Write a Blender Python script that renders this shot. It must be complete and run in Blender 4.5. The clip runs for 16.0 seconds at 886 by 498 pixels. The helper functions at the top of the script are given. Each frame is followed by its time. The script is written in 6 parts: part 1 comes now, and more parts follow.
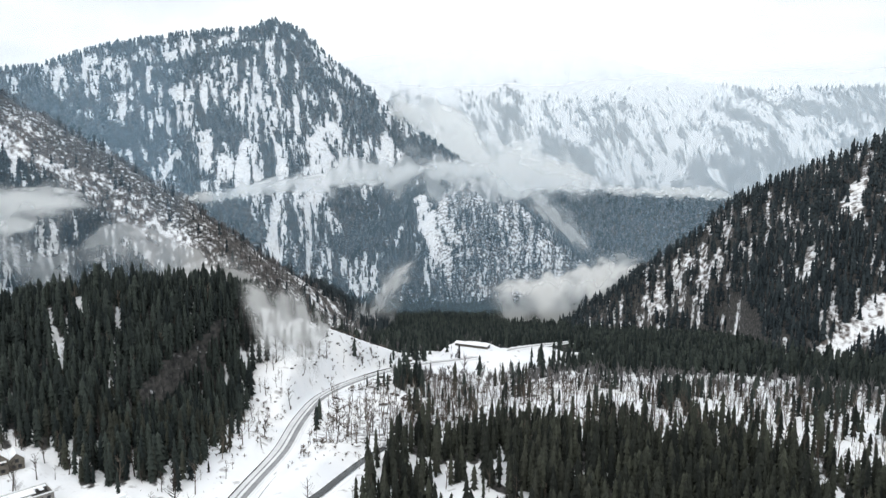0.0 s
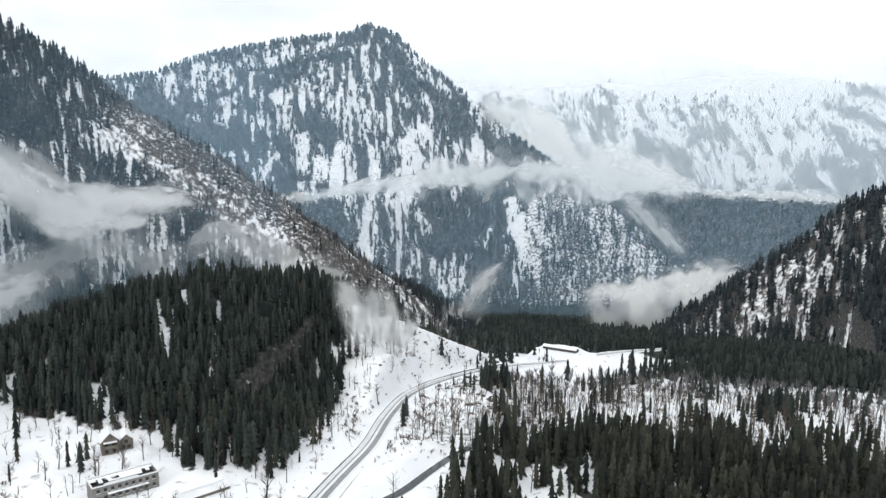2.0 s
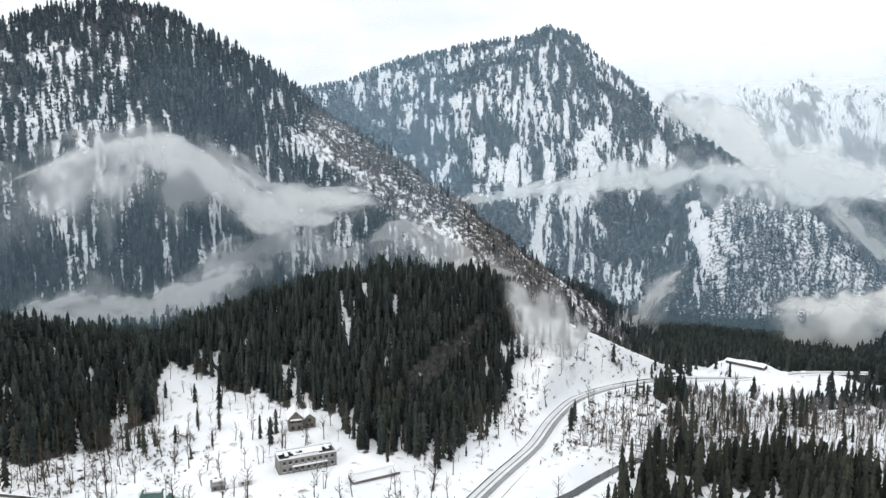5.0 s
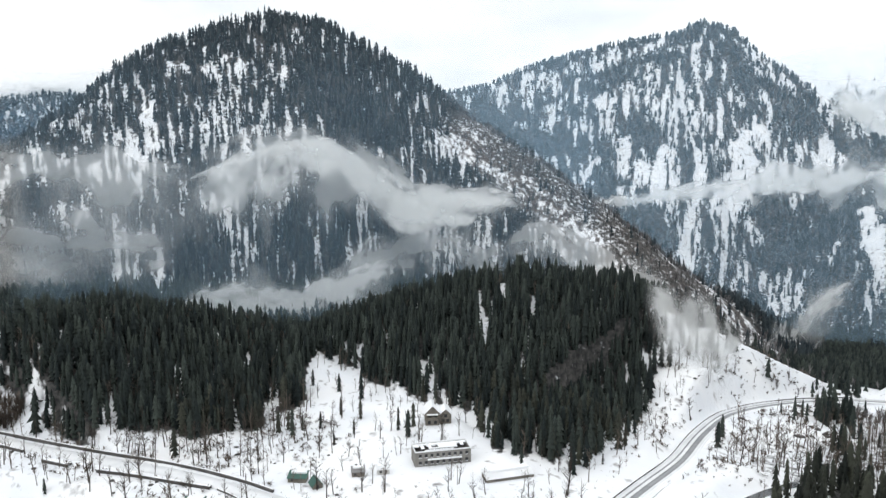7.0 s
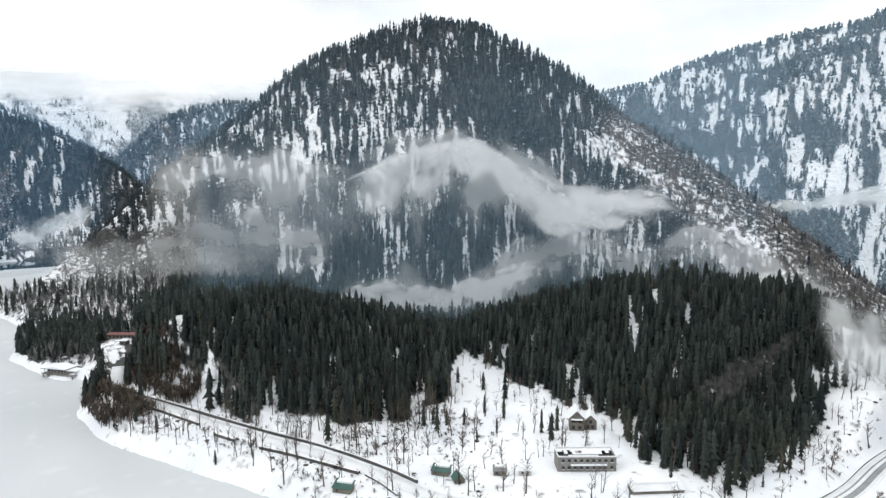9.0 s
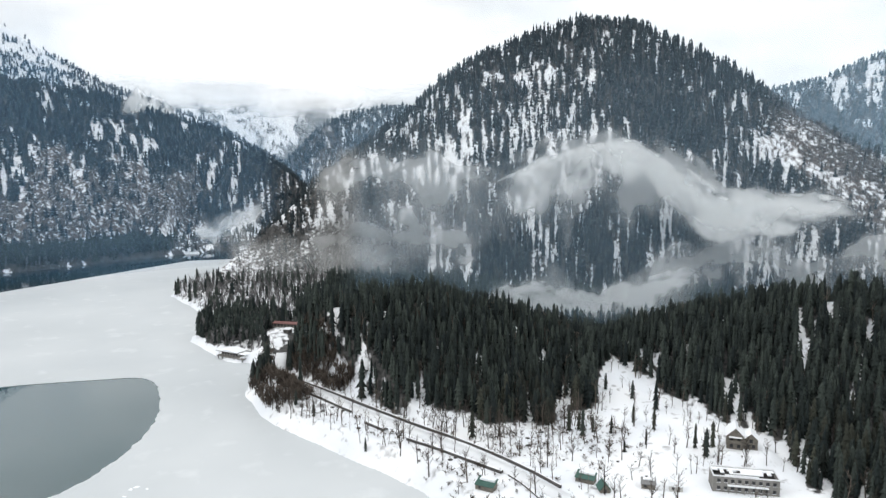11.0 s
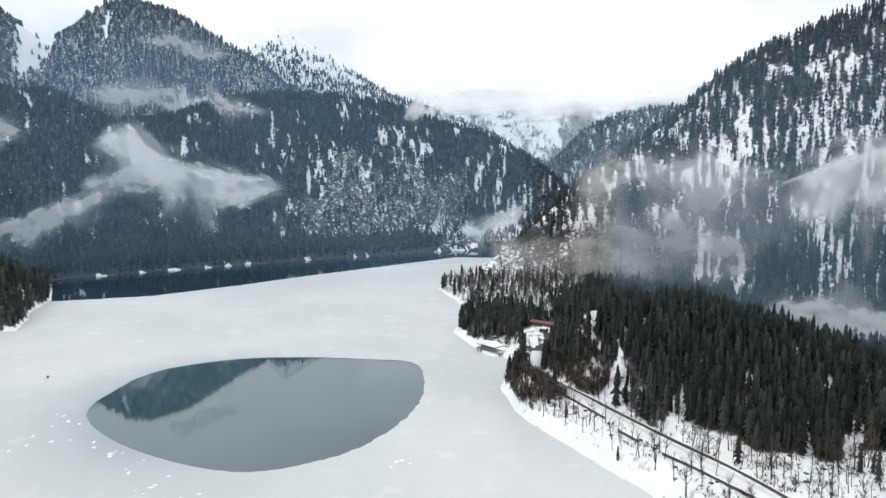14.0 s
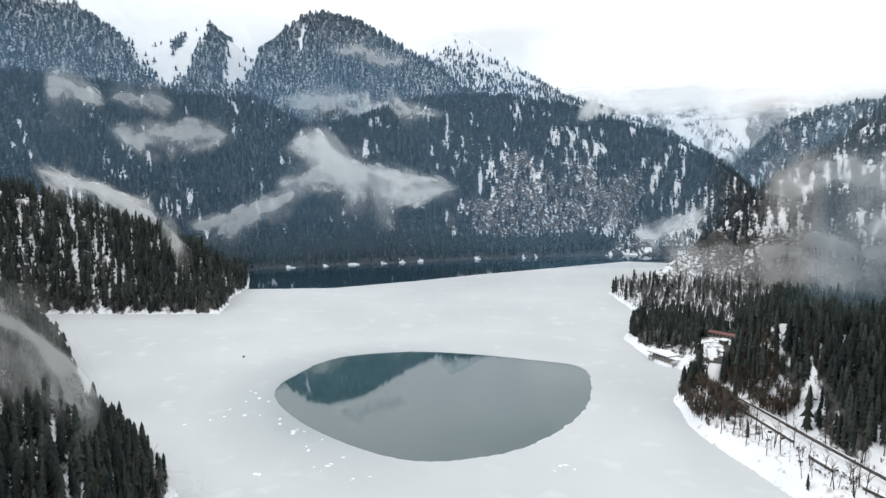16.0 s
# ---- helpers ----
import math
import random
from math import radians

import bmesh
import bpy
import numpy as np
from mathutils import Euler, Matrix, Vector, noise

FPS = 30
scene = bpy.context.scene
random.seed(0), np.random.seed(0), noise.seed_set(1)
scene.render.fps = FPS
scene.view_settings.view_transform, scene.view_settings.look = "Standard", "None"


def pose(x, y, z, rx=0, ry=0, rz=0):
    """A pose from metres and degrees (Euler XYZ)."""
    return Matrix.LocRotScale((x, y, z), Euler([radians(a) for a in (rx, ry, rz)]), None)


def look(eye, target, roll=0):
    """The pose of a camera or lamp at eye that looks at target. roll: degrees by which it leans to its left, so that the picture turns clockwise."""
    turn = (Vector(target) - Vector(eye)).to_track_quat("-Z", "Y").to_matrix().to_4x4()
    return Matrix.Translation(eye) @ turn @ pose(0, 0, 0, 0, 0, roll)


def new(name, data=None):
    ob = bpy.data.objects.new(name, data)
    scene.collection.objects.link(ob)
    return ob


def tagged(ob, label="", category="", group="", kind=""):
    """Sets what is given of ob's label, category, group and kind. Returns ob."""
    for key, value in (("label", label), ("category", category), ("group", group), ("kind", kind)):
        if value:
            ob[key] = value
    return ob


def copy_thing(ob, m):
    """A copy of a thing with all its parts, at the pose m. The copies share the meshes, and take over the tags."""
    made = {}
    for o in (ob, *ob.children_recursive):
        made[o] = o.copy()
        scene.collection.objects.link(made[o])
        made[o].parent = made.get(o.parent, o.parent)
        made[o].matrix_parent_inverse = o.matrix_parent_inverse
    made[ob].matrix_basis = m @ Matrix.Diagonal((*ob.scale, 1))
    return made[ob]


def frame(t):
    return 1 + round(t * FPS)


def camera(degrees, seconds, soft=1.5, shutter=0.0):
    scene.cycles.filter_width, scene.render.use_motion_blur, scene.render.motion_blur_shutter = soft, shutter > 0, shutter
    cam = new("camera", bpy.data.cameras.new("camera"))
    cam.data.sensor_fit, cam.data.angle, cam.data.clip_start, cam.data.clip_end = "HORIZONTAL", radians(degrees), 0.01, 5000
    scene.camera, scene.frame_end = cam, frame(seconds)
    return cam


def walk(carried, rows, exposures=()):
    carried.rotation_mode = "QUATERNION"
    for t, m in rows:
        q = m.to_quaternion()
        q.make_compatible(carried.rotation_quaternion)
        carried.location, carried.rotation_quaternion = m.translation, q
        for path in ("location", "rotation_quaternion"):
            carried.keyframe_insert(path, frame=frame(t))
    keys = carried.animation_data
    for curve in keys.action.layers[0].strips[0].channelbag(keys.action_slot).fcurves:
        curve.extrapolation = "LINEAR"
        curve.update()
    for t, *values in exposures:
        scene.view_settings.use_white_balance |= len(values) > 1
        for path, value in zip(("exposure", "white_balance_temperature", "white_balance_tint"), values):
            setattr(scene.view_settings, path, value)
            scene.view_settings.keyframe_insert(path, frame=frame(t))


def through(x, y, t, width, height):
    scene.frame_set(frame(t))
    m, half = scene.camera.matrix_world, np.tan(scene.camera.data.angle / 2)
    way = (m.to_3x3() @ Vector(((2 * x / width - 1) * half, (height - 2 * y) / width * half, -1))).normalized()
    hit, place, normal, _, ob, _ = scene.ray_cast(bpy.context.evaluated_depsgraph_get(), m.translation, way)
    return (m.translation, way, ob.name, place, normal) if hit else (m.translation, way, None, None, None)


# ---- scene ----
cam = camera(65.5, 16.0, 1.4)
# seconds, eye, heading to the left of north, pitch, roll
ROWS = [
    (0, 0.0, -0.0, 150.0, 0.04, -7.59, 0.22),
    (0.5, 0.0, 0.2, 149.8, 2.32, -7.54, 0.18),
    (1, 0.1, 0.4, 149.5, 4.08, -7.51, 0.21),
    (1.5, 0.1, 0.6, 149.2, 5.86, -7.49, 0.20),
    (2, 0.1, 0.7, 149.0, 7.48, -7.47, 0.20),
    (2.5, 0.1, 0.9, 148.6, 9.68, -7.43, 0.17),
    (3, 0.1, 1.1, 148.3, 11.76, -7.40, 0.18),
    (3.5, 0.2, 1.3, 148.0, 14.20, -7.35, 0.15),
    (4, 0.2, 1.5, 147.6, 16.55, -7.31, 0.10),
    (6.5, 0.3, 2.3, 145.8, 30.64, -7.07, -0.03),
    (7, 0.3, 2.4, 145.5, 33.54, -7.02, -0.08),
    (7.5, 0.3, 2.6, 145.1, 36.85, -6.98, -0.13),
    (8, 0.3, 2.7, 144.8, 39.69, -6.93, -0.16),
    (8.5, 0.2, 2.7, 144.5, 42.99, -6.87, -0.15),
    (9, 0.1, 2.8, 144.2, 45.85, -6.80, -0.15),
    (11.5, -0.6, 2.7, 142.8, 61.67, -6.51, -0.07),
    (12, -0.8, 2.7, 142.5, 65.26, -6.43, -0.06),
    (12.5, -1.0, 2.7, 142.2, 68.87, -6.37, -0.02),
    (13, -1.3, 2.6, 141.9, 72.45, -6.32, 0.02),
    (13.5, -1.5, 2.6, 141.6, 76.01, -6.33, 0.07),
    (14, -1.8, 2.5, 141.4, 79.59, -6.30, 0.08),
    (14.5, -2.1, 2.4, 141.1, 83.14, -6.27, 0.11),
    (15, -2.5, 2.4, 140.8, 86.73, -6.23, 0.16),
    (15.5, -2.8, 2.3, 140.6, 90.20, -6.22, 0.19),
    (16, -3.1, 2.2, 140.3, 93.64, -6.21, 0.20),
]


def heading(yaw, pitch):
    a, b = radians(yaw), radians(pitch)
    return Vector((-math.sin(a) * math.cos(b), math.cos(a) * math.cos(b), math.sin(b)))


walk(cam, [(t, look((x, y, z), Vector((x, y, z)) + 100 * heading(yaw, pitch), roll)) for t, x, y, z, yaw, pitch, roll in ROWS])

# ---- overcast winter sky ----
world = bpy.data.worlds.new("winter_sky")
scene.world = world
world.use_nodes = True
wn, wl = world.node_tree.nodes, world.node_tree.links
wn.clear()
sky = wn.new("ShaderNodeTexSky")
sky.sky_type, sky.sun_disc = "NISHITA", False
sky.sun_elevation, sky.sun_rotation = radians(38), radians(200)
dim = wn.new("ShaderNodeMix")
dim.data_type, dim.blend_type = "RGBA", "MULTIPLY"
dim.inputs[0].default_value = 1.0
dim.inputs[7].default_value = (0.10, 0.10, 0.10, 1)
wl.new(sky.outputs[0], dim.inputs[6])
where = wn.new("ShaderNodeTexCoord")
stretch = wn.new("ShaderNodeMapping")
stretch.inputs["Scale"].default_value = (1.6, 1.6, 6.0)
wl.new(where.outputs["Generated"], stretch.inputs[0])
cloud = wn.new("ShaderNodeTexNoise")
cloud.inputs["Scale"].default_value, cloud.inputs["Detail"].default_value = 1.4, 5.0
wl.new(stretch.outputs[0], cloud.inputs["Vector"])
tone = wn.new("ShaderNodeValToRGB")
tone.color_ramp.elements[0].position, tone.color_ramp.elements[0].color = 0.28, (0.66, 0.675, 0.685, 1)
tone.color_ramp.elements[1].position, tone.color_ramp.elements[1].color = 0.54, (1.02, 1.035, 1.045, 1)
wl.new(cloud.outputs["Fac"], tone.inputs[0])
cover = wn.new("ShaderNodeMix")
cover.data_type = "RGBA"
cover.inputs[0].default_value = 0.93
wl.new(dim.outputs[2], cover.inputs[6])
wl.new(tone.outputs[0], cover.inputs[7])
backing = wn.new("ShaderNodeBackground")
backing.inputs["Strength"].default_value = 1.38
wl.new(cover.outputs[2], backing.inputs["Color"])
wl.new(backing.outputs[0], wn.new("ShaderNodeOutputWorld").inputs["Surface"])

sun = new("sun", bpy.data.lights.new("sun", "SUN"))
sun.data.energy, sun.data.angle, sun.data.color = 0.55, radians(25), (1.0, 0.98, 0.95)
sun.matrix_basis = look((0, 0, 900), Vector((0, 0, 900)) - Vector((math.sin(radians(200)) * math.cos(radians(38)), math.cos(radians(200)) * math.cos(radians(38)), math.sin(radians(38)))))


# ---- materials ----
class Mat:
    """A small builder for node materials."""

    def __init__(self, name, rough=0.8, metal=0.0, spec=0.3):
        self.m = bpy.data.materials.new(name)
        self.m.use_nodes = True
        self.n, self.l = self.m.node_tree.nodes, self.m.node_tree.links
        self.b = self.n["Principled BSDF"]
        self.b.inputs["Roughness"].default_value, self.b.inputs["Metallic"].default_value = rough, metal
        self.b.inputs["Specular IOR Level"].default_value = spec
        self.place = self.n.new("ShaderNodeNewGeometry").outputs["Position"]

    def noise(self, scale, detail=3.0, vector=None, squash=None):
        v = vector or self.place
        if squash:
            m = self.n.new("ShaderNodeMapping")
            m.inputs["Scale"].default_value = squash
            self.l.new(v, m.inputs[0])
            v = m.outputs[0]
        t = self.n.new("ShaderNodeTexNoise")
        t.inputs["Scale"].default_value, t.inputs["Detail"].default_value = scale, detail
        self.l.new(v, t.inputs["Vector"])
        return t.outputs["Fac"]

    def ramp(self, fac, *stops):
        r = self.n.new("ShaderNodeValToRGB")
        while len(r.color_ramp.elements) < len(stops):
            r.color_ramp.elements.new(0.5)
        for e, (p, c) in zip(r.color_ramp.elements, stops):
            e.position, e.color = p, ((c, c, c, 1) if isinstance(c, (int, float)) else (*c, 1))
        self.l.new(fac, r.inputs[0])
        return r.outputs[0]

    def mix(self, fac, a, b, kind="MIX"):
        x = self.n.new("ShaderNodeMix")
        x.data_type, x.blend_type = "RGBA", kind
        for s, v in ((x.inputs[0], fac), (x.inputs[6], a), (x.inputs[7], b)):
            if isinstance(v, (int, float)):
                s.default_value = v
            elif isinstance(v, tuple):
                s.default_value = (*v, 1)
            else:
                self.l.new(v, s)
        return x.outputs[2]

    def math(self, op, a, b=0.0):
        x = self.n.new("ShaderNodeMath")
        x.operation = op
        for s, v in zip(x.inputs, (a, b)):
            if isinstance(v, (int, float)):
                s.default_value = v
            else:
                self.l.new(v, s)
        return x.outputs[0]

    def attr(self, name):
        a = self.n.new("ShaderNodeAttribute")
        a.attribute_name = name
        return a.outputs["Fac"]

    def random(self):
        return self.n.new("ShaderNodeObjectInfo").outputs["Random"]

    def up(self):
        s = self.n.new("ShaderNodeSeparateXYZ")
        self.l.new(self.n.new("ShaderNodeNewGeometry").outputs["Normal"], s.inputs[0])
        return s.outputs[2]

    def color(self, out):
        if isinstance(out, tuple):
            self.b.inputs["Base Color"].default_value = (*out, 1)
        else:
            self.l.new(out, self.b.inputs["Base Color"])
        return self

    def rough(self, out):
        self.l.new(out, self.b.inputs["Roughness"])
        return self

    def bump(self, height, strength=0.4, distance=0.1):
        k = self.n.new("ShaderNodeBump")
        k.inputs["Strength"].default_value, k.inputs["Distance"].default_value = strength, distance
        self.l.new(height, k.inputs["Height"])
        self.l.new(k.outputs[0], self.b.inputs["Normal"])
        return self


def ground_material():
    m = Mat("snowy_ground", 0.85, spec=0.2)
    snow = m.mix(m.ramp(m.noise(0.03, 4), (0.35, 0.0), (0.7, 1.0)), (0.80, 0.83, 0.87), (0.90, 0.91, 0.92))
    rock = m.mix(m.ramp(m.noise(0.15, 5), (0.3, 0.0), (0.7, 1.0)), (0.062, 0.054, 0.052), (0.18, 0.16, 0.15))
    # dark floor colour, laid on more thickly where trees stand denser
    dark_floor = m.mix(m.ramp(m.noise(0.35, 4), (0.35, 0.0), (0.65, 1.0)), (0.030, 0.032, 0.033), (0.095, 0.092, 0.088))
    stone = m.math("MULTIPLY", m.attr("rock"), 1.0)
    speck = m.ramp(m.math("ADD", m.noise(0.16, 8, squash=(1, 1, 0.35)), m.math("MULTIPLY", stone, 0.32)), (0.62, 0.0), (0.80, 1.0))
    ground = m.mix(speck, snow, rock)
    floor_mask = m.ramp(m.math("ADD", m.noise(0.22, 4), m.math("MULTIPLY", m.attr("dark_floor"), 0.7)), (0.78, 0.0), (0.98, 1.0))
    m.color(m.mix(floor_mask, ground, dark_floor))
    return m.bump(m.noise(0.4, 5), 0.5, 0.6).m


def fir_material(name, dark, pale, frost):
    m = Mat(name, 0.8, spec=0.15)
    green = m.mix(m.attr("tone"), dark, pale)
    green = m.mix(m.ramp(m.noise(0.9, 4), (0.3, 0.0), (0.75, 1.0)), m.mix(0.6, green, (0.012, 0.014, 0.012)), green)
    if frost > 0:
        white = m.ramp(m.math("ADD", m.noise(0.55, 4), m.math("MULTIPLY", m.attr("tone"), 0.1)), (0.64 - 0.3 * frost, 0.0), (0.84 - 0.3 * frost, 1.0))
        green = m.mix(white, green, (0.62, 0.66, 0.70))
    return m.color(green).m


def wood_material(name, dark, pale):
    m = Mat(name, 0.9, spec=0.1)
    return m.color(m.mix(m.attr("tone"), dark, pale)).m


GROUND = ground_material()
# firs of the farther slopes have distance haze mixed into their needle colour
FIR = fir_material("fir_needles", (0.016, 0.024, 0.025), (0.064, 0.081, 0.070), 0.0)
FIR_HAZED = fir_material("hazed_fir_needles", (0.019, 0.030, 0.039), (0.056, 0.075, 0.084), 0.0)
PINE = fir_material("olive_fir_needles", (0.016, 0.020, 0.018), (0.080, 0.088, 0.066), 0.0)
FIR_SNOWY_HAZED = fir_material("hazed_snowy_fir", (0.032, 0.052, 0.062), (0.072, 0.098, 0.108), 0.14)
FIR_FROST_HAZED = fir_material("frosted_fir", (0.024, 0.040, 0.058), (0.052, 0.078, 0.102), 0.12)
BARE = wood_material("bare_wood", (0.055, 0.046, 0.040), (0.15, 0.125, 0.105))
# paler, greyer copy of the bare wood for every ring past the nearest
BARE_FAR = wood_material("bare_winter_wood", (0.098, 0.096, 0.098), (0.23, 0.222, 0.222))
BARK = wood_material("fir_bark", (0.05, 0.042, 0.036), (0.11, 0.095, 0.08))


def ice_material():
    m = Mat("snowed_ice", 0.55, spec=0.35)
    big = m.ramp(m.noise(0.006, 4), (0.35, 0.0), (0.68, 1.0))
    tint = m.mix(big, (0.50, 0.53, 0.545), (0.60, 0.625, 0.635))
    fine = m.ramp(m.noise(0.05, 6), (0.58, 0.0), (0.72, 1.0))
    white = m.mix(m.math("MULTIPLY", fine, 0.35), tint, (0.75, 0.77, 0.78))
    # thin wet ice round the southern half of the melt hole, fading outwards
    spot = m.n.new("ShaderNodeMapping")
    spot.inputs["Location"].default_value, spot.inputs["Scale"].default_value = (4.04, 0.27, 0), (1 / 107, 1 / 108, 0)
    m.l.new(m.place, spot.inputs[0])
    far = m.n.new("ShaderNodeVectorMath")
    far.operation = "LENGTH"
    m.l.new(spot.outputs[0], far.inputs[0])
    axis = m.n.new("ShaderNodeSeparateXYZ")
    m.l.new(spot.outputs[0], axis.inputs[0])
    near = m.ramp(m.math("MULTIPLY", m.math("ADD", far.outputs["Value"], m.math("MULTIPLY", m.noise(0.06, 4), 0.10)), 0.5), (0.45, 1.0), (0.55, 0.55), (0.72, 0.0))
    side = m.ramp(m.math("ADD", m.math("MULTIPLY", axis.outputs[1], -0.5), 0.5), (0.45, 0.1), (0.85, 1.0))
    m.color(m.mix(m.math("MULTIPLY", m.math("MULTIPLY", near, side), 0.8), white, (0.27, 0.32, 0.34)))
    return m.bump(m.noise(0.2, 4), 0.15, 0.1).m


def water_material(name, deep, shallow, ior=1.33):
    m = Mat(name, 0.03, spec=0.5)
    m.b.inputs["IOR"].default_value = ior
    m.color(m.mix(m.ramp(m.noise(0.006, 3), (0.35, 0.0), (0.7, 1.0)), deep, shallow))
    return m.bump(m.noise(0.35, 3), 0.06, 0.05).m


MELT = water_material("melt_water", (0.020, 0.056, 0.060), (0.030, 0.070, 0.074), 1.74)
ICE, WATER = ice_material(), water_material("lake_water", (0.008, 0.026, 0.040), (0.012, 0.036, 0.052))

# ---- the lie of the land ----
def lattice(ix, iy, seed):
    h = (ix.astype(np.int64) * 374761393 + iy.astype(np.int64) * 668265263 + seed * 982451653) & 0x7FFFFFFF
    h = ((h ^ (h >> 13)) * 1274126177) & 0x7FFFFFFF
    return ((h ^ (h >> 16)) & 0xFFFF) / 65535.0


def vnoise(x, y, seed=0):
    """Smooth value noise, 0 to 1, for arrays."""
    x, y = np.asarray(x, float), np.asarray(y, float)
    ix, iy = np.floor(x), np.floor(y)
    fx, fy = x - ix, y - iy
    fx, fy = fx * fx * (3 - 2 * fx), fy * fy * (3 - 2 * fy)
    a, b = lattice(ix, iy, seed), lattice(ix + 1, iy, seed)
    c, d = lattice(ix, iy + 1, seed), lattice(ix + 1, iy + 1, seed)
    return (a + (b - a) * fx) * (1 - fy) + (c + (d - c) * fx) * fy


def fbm(x, y, seed=0, octaves=4):
    out, amp, tot = 0.0, 1.0, 0.0
    for n in range(octaves):
        out, tot = out + amp * vnoise(x * 2**n, y * 2**n, seed + 17 * n), tot + amp
        amp *= 0.5
    return out / tot


def step(a, b, v):
    q = np.clip((v - a) / (b - a), 0, 1)
    return q * q * (3 - 2 * q)


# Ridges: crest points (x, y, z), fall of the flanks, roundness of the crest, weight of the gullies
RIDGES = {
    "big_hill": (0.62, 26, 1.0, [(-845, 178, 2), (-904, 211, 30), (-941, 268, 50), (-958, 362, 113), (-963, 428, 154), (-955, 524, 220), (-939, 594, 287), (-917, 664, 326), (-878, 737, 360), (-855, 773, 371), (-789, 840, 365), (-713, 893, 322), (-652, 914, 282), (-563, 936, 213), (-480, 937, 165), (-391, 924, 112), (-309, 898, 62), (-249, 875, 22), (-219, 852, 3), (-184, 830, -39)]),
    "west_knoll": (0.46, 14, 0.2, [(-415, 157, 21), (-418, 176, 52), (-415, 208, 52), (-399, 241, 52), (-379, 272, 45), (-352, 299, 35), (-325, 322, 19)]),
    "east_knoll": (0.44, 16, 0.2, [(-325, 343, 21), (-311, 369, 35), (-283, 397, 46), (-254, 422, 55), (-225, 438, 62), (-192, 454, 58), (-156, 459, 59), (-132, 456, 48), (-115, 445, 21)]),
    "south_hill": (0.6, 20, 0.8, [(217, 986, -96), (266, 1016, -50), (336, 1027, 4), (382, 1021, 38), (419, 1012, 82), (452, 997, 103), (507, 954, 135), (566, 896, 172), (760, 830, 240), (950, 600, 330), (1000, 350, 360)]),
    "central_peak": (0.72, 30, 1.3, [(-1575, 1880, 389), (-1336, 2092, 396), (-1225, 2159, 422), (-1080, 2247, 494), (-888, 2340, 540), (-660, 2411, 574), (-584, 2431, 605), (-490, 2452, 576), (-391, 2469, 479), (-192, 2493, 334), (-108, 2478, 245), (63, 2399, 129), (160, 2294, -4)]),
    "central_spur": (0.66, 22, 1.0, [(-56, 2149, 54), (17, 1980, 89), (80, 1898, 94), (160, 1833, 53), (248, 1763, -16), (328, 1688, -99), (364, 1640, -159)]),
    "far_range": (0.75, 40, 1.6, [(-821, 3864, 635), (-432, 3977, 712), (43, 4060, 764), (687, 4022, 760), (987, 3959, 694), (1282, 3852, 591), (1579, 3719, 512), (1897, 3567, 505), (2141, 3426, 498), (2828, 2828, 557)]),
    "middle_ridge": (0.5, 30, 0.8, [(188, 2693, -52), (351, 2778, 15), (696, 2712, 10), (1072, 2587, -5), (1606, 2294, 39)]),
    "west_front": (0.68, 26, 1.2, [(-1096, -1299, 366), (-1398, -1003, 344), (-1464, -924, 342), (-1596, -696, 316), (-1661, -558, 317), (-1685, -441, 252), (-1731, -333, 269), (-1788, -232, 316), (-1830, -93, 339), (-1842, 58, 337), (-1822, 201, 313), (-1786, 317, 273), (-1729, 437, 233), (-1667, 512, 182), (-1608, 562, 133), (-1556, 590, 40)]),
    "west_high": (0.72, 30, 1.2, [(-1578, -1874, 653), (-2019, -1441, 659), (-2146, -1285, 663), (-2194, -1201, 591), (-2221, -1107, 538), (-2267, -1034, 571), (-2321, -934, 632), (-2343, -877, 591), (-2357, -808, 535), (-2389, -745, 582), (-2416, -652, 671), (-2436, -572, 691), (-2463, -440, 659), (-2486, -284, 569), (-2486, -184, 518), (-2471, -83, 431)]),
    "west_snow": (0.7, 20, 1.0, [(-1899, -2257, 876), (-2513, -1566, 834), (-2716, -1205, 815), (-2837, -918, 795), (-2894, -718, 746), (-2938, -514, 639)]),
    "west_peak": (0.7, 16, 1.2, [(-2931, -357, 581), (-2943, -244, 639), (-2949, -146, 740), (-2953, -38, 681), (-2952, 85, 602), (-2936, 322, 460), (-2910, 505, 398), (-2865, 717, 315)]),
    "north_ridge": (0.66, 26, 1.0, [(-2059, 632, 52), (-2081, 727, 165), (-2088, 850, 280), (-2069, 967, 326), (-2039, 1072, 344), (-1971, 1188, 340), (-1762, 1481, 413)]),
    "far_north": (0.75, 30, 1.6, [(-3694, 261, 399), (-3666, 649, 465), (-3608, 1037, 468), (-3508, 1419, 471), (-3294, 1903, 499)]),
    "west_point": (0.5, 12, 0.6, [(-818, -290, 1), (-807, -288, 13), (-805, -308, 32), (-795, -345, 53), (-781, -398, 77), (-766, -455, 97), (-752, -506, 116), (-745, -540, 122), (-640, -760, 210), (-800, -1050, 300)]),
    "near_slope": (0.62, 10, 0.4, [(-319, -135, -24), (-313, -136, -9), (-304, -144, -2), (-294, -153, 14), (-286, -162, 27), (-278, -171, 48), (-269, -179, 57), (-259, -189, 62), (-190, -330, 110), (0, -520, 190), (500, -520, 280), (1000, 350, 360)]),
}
LAKE = [(-981, -347), (-1059, -192), (-1131, -26), (-1215, 200), (-1262, 410), (-1280, 510), (-1215, 460), (-1065, 315), (-895, 205), (-820, 146), (-698, 157), (-590, 121),
        (-513, 131), (-497, 148), (-428, 119), (-385, 115), (-343, 126), (-300, 137), (-255, 149), (-150, 150), (-70, 90), (-110, -50), (-220, -112), (-284, -132), (-394, -240),
        (-476, -295), (-557, -365), (-638, -450), (-655, -440), (-660, -350), (-668, -264), (-755, -286), (-828, -292)]


